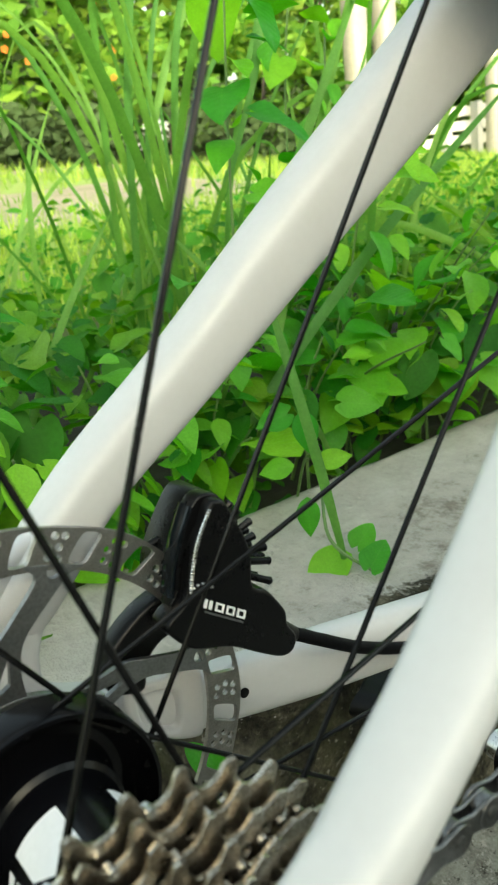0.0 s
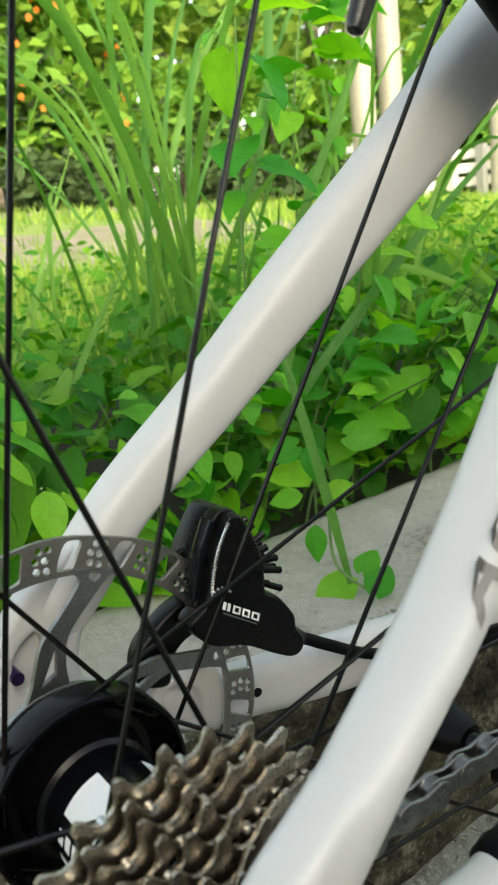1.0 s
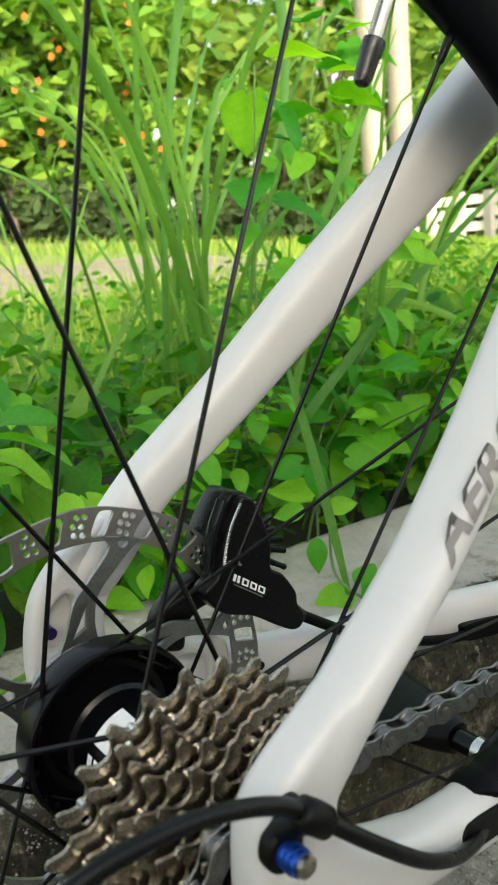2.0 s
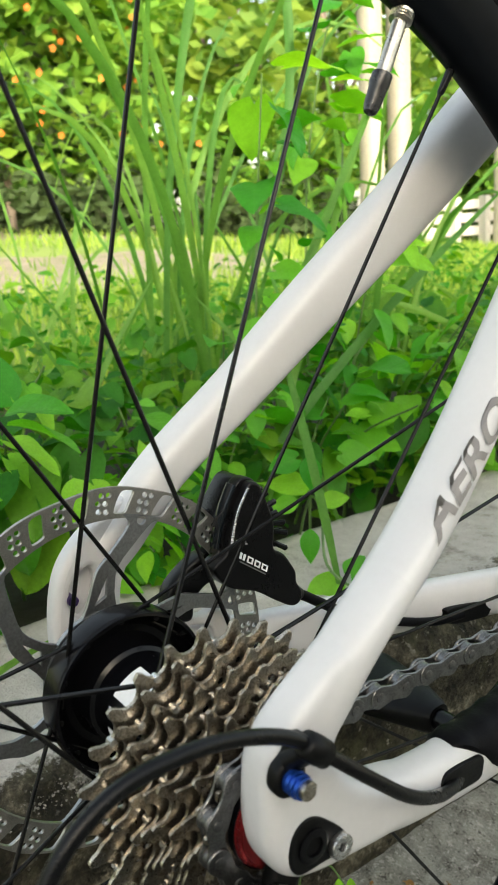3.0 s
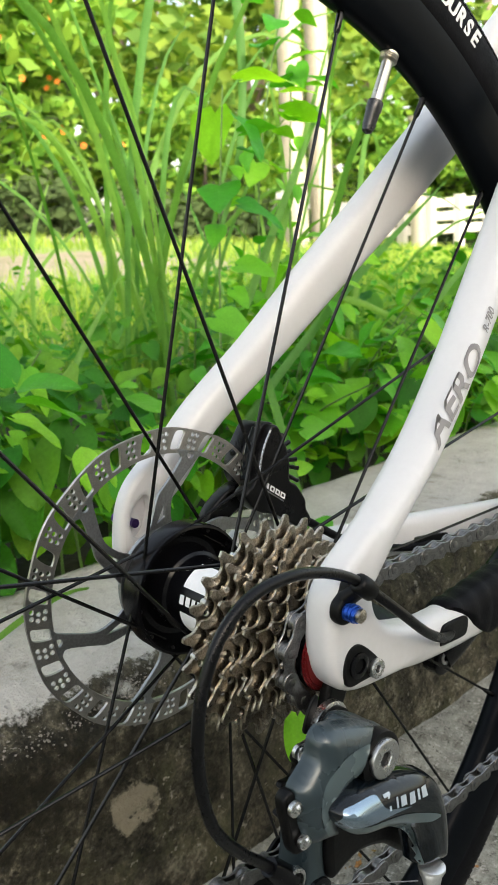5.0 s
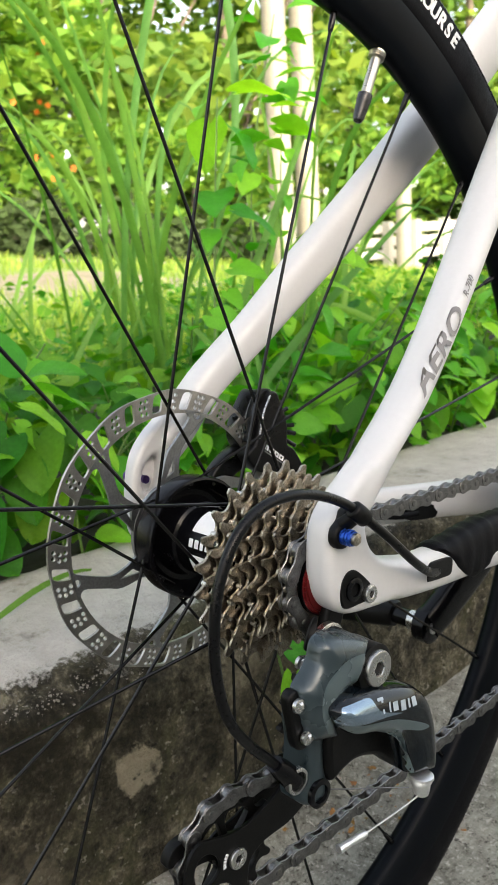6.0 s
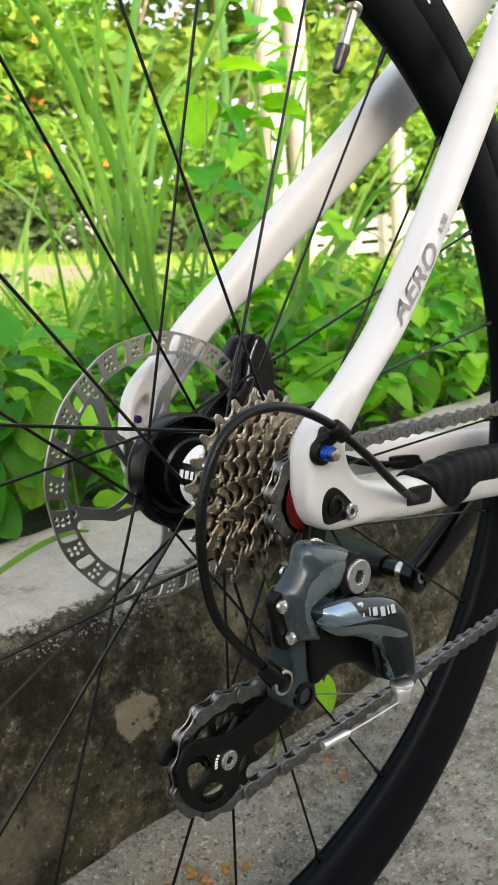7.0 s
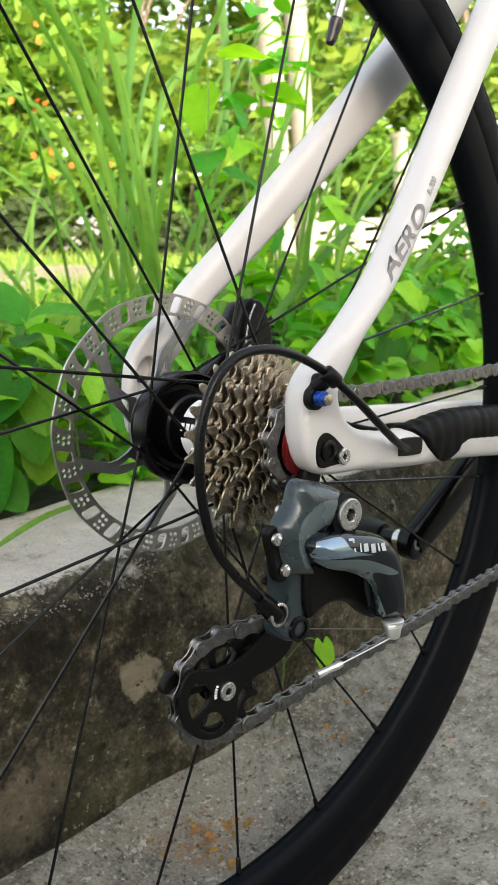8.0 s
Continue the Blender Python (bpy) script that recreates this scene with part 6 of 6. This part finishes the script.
stray_blade((-0.55, 0.75, 0.22), (-0.45, 1.25, 0.62), 0.05, 0.010)
stray_blade((-0.50, 0.33, 0.19), (-0.58, 0.76, 0.78), 0.012, 0.011)
stray_blade((-0.45, 0.30, 0.19), (-0.42, 0.80, 0.58), 0.030, 0.011)
stray_blade((-0.345, 0.112, 0.206), (-0.262, -0.060, 0.212), 0.012, 0.006)
arch = spline([(-0.80, 0.46, 0.18), (-0.76, 0.48, 0.60), (-0.69, 0.53, 0.93), (-0.62, 0.562, 0.915), (-0.60, 0.574, 0.78), (-0.60, 0.560, 0.63), (-0.60, 0.518, 0.53), (-0.60, 0.490, 0.47)], 4)
hanging = put("tall_grass", blade_mesh("tall_grass", [tuple(p) for p in arch], 0.0125), M_GRASS, angle=80)
tagged(hanging, "long grass blade bent over, its tip hanging down", "grass", "stray grass blades")
for i in range(42):
    x, y = rng.uniform(-1.15, -0.46), rng.uniform(-0.15, 1.35)
    a, ln = rng.uniform(0, 2 * math.pi), rng.uniform(0.12, 0.42)
    stray_blade((x, y, lawn_height(x, y)), (x + 0.7 * ln * math.cos(a), y + 0.7 * ln * math.sin(a), lawn_height(x, y) + ln * rng.uniform(0.7, 1.5)), rng.uniform(0.01, 0.06), rng.uniform(0.004, 0.009))


# lawn grass and weeds, finer with distance
def tuft_field(name, count, x0, x1, y0, y1, h0, h1, w, mat, label):
    vs, fs = [], []
    for i in range(count):
        x, y = rng.uniform(x0, x1), rng.uniform(y0, y1)
        worn = 0.25 * noise.noise(Vector((y * 2, 0, 0)))
        if (-4.8 < x + worn < -2.85 and y < 3.0 or x < -6.2 and y < 5.6) and rng.random() < 0.88:
            continue
        z = lawn_height(x, y) - 0.01
        a = rng.uniform(0, 2 * math.pi)
        h = rng.uniform(h0, h1)
        dx, dy = math.cos(a), math.sin(a)
        b = len(vs)
        lx, ly = rng.uniform(-0.5, 0.5) * h, rng.uniform(-0.5, 0.5) * h
        vs += [(x - dx * w, y - dy * w, z), (x + dx * w, y + dy * w, z), (x + lx * 0.4 + dx * w * 0.7, y + ly * 0.4 + dy * w * 0.7, z + h * 0.6), (x + lx * 0.4 - dx * w * 0.7, y + ly * 0.4 - dy * w * 0.7, z + h * 0.6), (x + lx, y + ly, z + h)]
        fs += [(b, b + 1, b + 2, b + 3), (b + 3, b + 2, b + 4)]
    return tagged(put(name, pydata(name, vs, fs), mat, angle=80), label, "grass", kind="stuff")


tuft_field("lawn_grass", 9000, -3.2, -1.2, -0.6, 4.5, 0.05, 0.16, 0.004, M_LAWNBLADE, "bright sunlit lawn grass")
tuft_field("lawn_grass", 9000, -7.5, -3.0, -0.6, 9.0, 0.05, 0.14, 0.007, M_LAWNBLADE, "bright sunlit lawn grass")


def path_sheet(x0, x1, y0, y1):
    return grid_sheet("path", spaced([x0, x1], [16]), spaced([y0, y1], [40]), lambda x, y: lawn_height(x, y) + 0.012 + 0.016 * noise.noise(Vector((x * 2.2, y * 2.2, 0))) - 0.05 * max(0.0, abs((x - x0) / (x1 - x0) - 0.5) - 0.42) / 0.08)


tagged(put("path", path_sheet(-4.8, -2.85, -6.0, 3.0), M_PATH), "pale sandy path across the lawn", "path", kind="structure")
tagged(put("path", path_sheet(-9.2, -6.2, -6.0, 5.6), M_PATH), "bare sandy ground before the hedge", "path", kind="structure")


# ---- hedge, trees, posts in the distance ----
def leaf_cloud(count, centre, radii, size, shell=0.5, only_front=None):
    vs, fs = [], []
    for i in range(count):
        while True:
            p = Vector((rng.uniform(-1, 1), rng.uniform(-1, 1), rng.uniform(-1, 1)))
            if shell < p.length < 1.0:
                break
        q = Vector((centre[0] + p.x * radii[0], centre[1] + p.y * radii[1], centre[2] + p.z * radii[2]))
        if noise.noise(q * 1.6) < -0.06 or noise.noise(q * 3.7) < -0.22:
            continue
        s = size * rng.uniform(0.6, 1.4)
        u = Vector((rng.uniform(-1, 1), rng.uniform(-1, 1), rng.uniform(-0.6, 0.6))).normalized()
        v = u.cross(Vector((rng.uniform(-1, 1), rng.uniform(-1, 1), rng.uniform(-1, 1)))).normalized()
        w = u.cross(v)
        b = len(vs)
        vs += [q - u * s, q + v * s * 0.5 + w * s * 0.12, q + u * s, q - v * s * 0.5 + w * s * 0.12]
        fs += [(b, b + 1, b + 2), (b, b + 2, b + 3)]
    return vs, fs


def cloud_object(name, clouds, mat, parent=None):
    vs, fs = [], []
    for args in clouds:
        a, b = leaf_cloud(*args)
        k = len(vs)
        vs += a
        fs += [tuple(k + i for i in f) for f in b]
    return put(name, pydata(name, vs, fs), mat, parent, angle=80)


def away(az, dist, z=0.0):
    """A place seen from the road at the angle az, from the bicycle's front towards its left."""
    return (0.25 - dist * math.sin(radians(az)), -0.2 + dist * math.cos(radians(az)), z)


def shrub(az, dist, width, height, label, flowers=0, density=0.8, size=0.075):
    c = away(az, dist)
    g = lawn_height(c[0], c[1])
    ob = put("shrub", sweep("shrub", [(c[0], c[1], g - 0.05), (c[0] + 0.05, c[1], g + height * 0.45), (c[0], c[1] + 0.1, g + height * 0.8)], [0.05, 0.035, 0.01], 8), M_BARK)
    tagged(ob, label, "shrub", "shrubs beyond the lawn")
    clouds = []
    for i in range(9):
        a = i * 2.4
        rr = width * 0.30 * math.sqrt(i / 9)
        h = g + height * (0.30 + 0.56 * ((i * 0.37) % 1.0))
        clouds.append((int(1500 * density), (c[0] + rr * math.cos(a), c[1] + rr * math.sin(a), h), (width * 0.36, width * 0.36, height * 0.26), size, 0.45))
    cloud_object("crown", clouds, M_HEDGE, ob)
    # Darkened leaves inside and low down stand for the shrub's own shade.
    cloud_object("inner_crown", [(2600, (c[0], c[1], g + height * 0.42), (width * 0.42, width * 0.42, height * 0.40), 0.06, 0.0), (2600, (c[0], c[1], g + 0.22), (width * 0.62, width * 0.62, 0.36), 0.070, 0.0)], M_HEDGESHADE, ob)
    if flowers:
        vs, fs = [], []
        for i in range(flowers):
            a, b = rng.uniform(0, 2 * math.pi), rng.uniform(0.22, 1.0)
            q = Vector((c[0] + width * 0.62 * math.cos(a), c[1] + width * 0.62 * math.sin(a), g + height * b))
            for j in range(5):
                t = 2 * math.pi * j / 5
                u = Vector((math.cos(t) * 0.7, math.cos(t) * 0.7, math.sin(t)))
                v = Vector((-math.sin(t) * 0.7, -math.sin(t) * 0.7, math.cos(t)))
                k = len(vs)
                r = 0.032
                vs += [q, q + u * r * 0.7 + v * r * 0.4, q + u * r, q + u * r * 0.7 - v * r * 0.4]
                fs.append((k, k + 1, k + 2, k + 3))
        tagged(put("blossom", pydata("blossom", vs, fs), M_FLOWER, ob, "small orange flowers", angle=80), kind="stuff")
    return ob


shrub(69, 8.6, 2.2, 2.6, "dense flowering shrub with orange blossoms", 60, size=0.100)
shrub(63, 9.2, 2.2, 2.4, "dense flowering shrub with orange blossoms", 9, size=0.100)
shrub(57, 9.8, 2.0, 1.5, "rounded yellow-green shrub at the lawn's edge", 4)
shrub(51, 10.4, 2.0, 1.3, "rounded yellow-green shrub at the lawn's edge")
shrub(75, 8.2, 2.4, 3.0, "dense flowering shrub with orange blossoms", 50, size=0.100)


def tree(az, dist, height, spread, label, clumps=14, lift=0.45):
    c = away(az, dist)
    g = lawn_height(c[0], c[1])
    trunk = spline([(c[0], c[1], g - 0.1), (c[0] + 0.1, c[1] + 0.05, g + height * 0.3), (c[0] - 0.05, c[1] + 0.1, g + height * 0.6), (c[0], c[1], g + height * 0.85)], 5)
    ob = put("tree", sweep("tree", [tuple(p) for p in trunk], [0.16 - 0.13 * i / len(trunk) for i in range(len(trunk))], 12), M_BARK)
    tagged(ob, label, "tree", "trees beyond the lawn")
    clouds = []
    for i in range(clumps):
        a = i * 2.39996
        rr = spread * math.sqrt((i + 0.5) / clumps) * 0.8
        h = g + height * (lift + 0.55 * ((i * 0.618) % 1.0))
        q = (c[0] + rr * math.cos(a), c[1] + rr * math.sin(a), h)
        put("limb", rod("limb", (c[0], c[1], g + height * (lift * 0.8)), q, 0.05, 6, 0.012), M_BARK, ob)
        clouds.append((520, q, (spread * 0.36, spread * 0.36, height * 0.12), 0.15, 0.2))
    cloud_object("crown", clouds, M_TREE, ob)
    return ob


for az in (42, 37, 32, 27):
    shrub(az, 13.5, 2.6, 2.0, "soft green bushes behind the fence", 0, 0.6, 0.09)

tree(66, 13.0, 7.0, 3.2, "tall leafy tree beyond the lawn")
tree(56, 14.0, 6.5, 3.0, "leafy tree with yellow-green foliage", lift=0.30)
tree(48, 15.0, 7.0, 3.2, "leafy tree with yellow-green foliage", lift=0.28)
tree(40, 17.0, 7.5, 3.4, "pale leafy tree in the far distance", lift=0.30)
tree(32, 17.0, 7.5, 3.4, "pale leafy tree in the far distance", lift=0.28)
tree(76, 13.0, 7.0, 3.2, "tall leafy tree beyond the lawn")


def post(az, dist, height, r, label):
    c = away(az, dist)
    g = lawn_height(c[0], c[1])
    ob = put("post", sweep("post", [(c[0], c[1], g - 0.1), (c[0], c[1], g + height * 0.5), (c[0], c[1], g + height)], [(r * 1.08, r * 1.08), (r, r), (r, r)], 16, 3.0), M_POST)
    put("post_cap", sweep("post_cap", [(c[0], c[1], g + height), (c[0], c[1], g + height + 0.05)], [r * 1.25, r * 1.25], 16, 3.0), M_POST, ob)
    tagged(ob, label, "post", "pale posts")


post(44.6, 8.5, 3.2, 0.105, "tall pale post beyond the lawn")
post(42.8, 8.8, 3.2, 0.105, "tall pale post beyond the lawn")
post(36.3, 11.0, 1.6, 0.09, "pale painted post by the fence")
fx0, fx1 = Vector(away(43.0, 11.5)), Vector(away(28.0, 11.5))
fence = None
fd = (fx1 - fx0)
for k in range(3):
    g = 0.50 + 0.17 * k
    b = put("fence" if fence is None else "rail", sweep("rail", [fx0 + Vector((0, 0, g)), fx1 + Vector((0, 0, g))], [(0.06, 0.02)] * 2, 8, 6.0, side=(0, 0, 1)), M_FENCE, fence)
    fence = fence or tagged(b, "low white painted fence at the far edge", "fence")
for k in range(9):
    p = fx0 + fd * (k / 8)
    put("fence_post", sweep("fence_post", [(p.x, p.y, 0.25), (p.x, p.y, 0.94)], [0.06, 0.06], 8, 6.0), M_FENCE, fence)


# ---- small things on the road ----
def scrap_mesh(rg, long):
    """A torn, curled bit of dry leaf."""
    n = 11
    rim = []
    for k in range(n):
        a = 2 * math.pi * k / n
        r = rg.uniform(0.55, 1.15) * (1 - 0.3 * abs(math.sin(a)) * (long > 1.5))
        rim.append((0.0062 * r * math.cos(a), 0.0062 * long * r * math.sin(a), 0.0002 + 0.0042 * rg.random() ** 2))
    inner = [(x * 0.5, y * 0.5, 0.0005 + 0.0012 * rg.random()) for x, y, z in rim]
    fs = [(k, (k + 1) % n, n + (k + 1) % n, n + k) for k in range(n)] + [(2 * n, n + k, n + (k + 1) % n) for k in range(n)]
    me = pydata("fallen_leaf", rim + inner + [(0, 0, 0.0008)], fs)
    smooth(me, 50)
    me.materials.append(M_DRY)
    return me


scraps = [scrap_mesh(random.Random(40 + k), (1.0, 1.4, 1.9, 1.2, 2.3)[k]) for k in range(5)]
LITTER = ((-0.118, 0.012, 0.012), (-0.102, 0.034, 0.014), (-0.098, 0.056, 0.010), (-0.082, 0.020, 0.013), (-0.110, 0.258, 0.022), (-0.120, 0.205, 0.016))
for i in range(150):
    if i < 120:
        cx, cy, spread = LITTER[(0, 1, 1, 2, 3, 4, 4, 5)[i % 8]]
        x, y = min(-0.06, max(-0.168, rng.gauss(cx, spread))), rng.gauss(cy, spread)
    else:
        x, y = rng.uniform(-0.15, 0.20), rng.uniform(0.0, 0.5)
    ob = put("fallen_leaf", scraps[i % 5], M_DRY)
    ob.matrix_basis = Matrix.Translation((x, y, road_height(x, y) + 0.0012)) @ Matrix.Rotation(rng.uniform(0, 6.28), 4, "Z") @ Matrix.Rotation(rng.uniform(-0.3, 0.3), 4, "X") @ Matrix.Scale(0.10 + (0.62 if i < 60 else 0.34) * rng.random() ** 2.2, 4)
    tagged(ob, "small dry yellow-brown leaf scrap on the road", "leaf", "leaf scraps on the road")

# a thin vine that grows out at the foot of the wall, through the wheel
vine_pts = spline([(-0.168, 0.172, 0.0), (-0.135, 0.160, 0.070), (-0.112, 0.140, 0.140), (-0.102, 0.126, 0.185), (-0.100, 0.112, 0.224), (-0.108, 0.098, 0.246)], 5)
vine = put("vine_seedling", sweep("vine_seedling", [tuple(p) for p in vine_pts], [0.0011] * len(vine_pts), 8, side=(0.4, 0.8, 0.2)), M_STEM)
tagged(vine, "thin green vine with heart-shaped leaves at the wall's foot", "plant")
for ends in (((-0.130, 0.157, 0.085), (-0.100, 0.156, 0.118), (-0.072, 0.147, 0.126)), ((-0.104, 0.130, 0.172), (-0.098, 0.128, 0.182), (-0.091, 0.127, 0.178)), ((-0.100, 0.120, 0.205), (-0.096, 0.124, 0.210), (-0.090, 0.126, 0.204))):
    put("leaf_stalk", sweep("leaf_stalk", [tuple(p) for p in spline(list(ends), 4)], [0.0006] * 9, 6, side=(0.4, 0.8, 0.2)), M_STEM, vine)
for p, tip, size, nrm in (((-0.070, 0.1455, 0.127), (0.05, 0.05, -1), 0.95, (0.70, -0.62, 0.35)), ((-0.090, 0.127, 0.178), (-0.15, -0.15, -1), 1.30, (0.85, -0.35, 0.35)), ((-0.088, 0.126, 0.203), (0.3, 0.5, -0.6), 1.05, (0.55, -0.50, 0.65)), ((-0.108, 0.098, 0.246), (-0.2, -0.4, 0.4), 0.8, (0.6, -0.6, 0.5))):
    put("leaf", heart, M_LEAF, vine).matrix_basis = facing(p, tip, size, nrm)
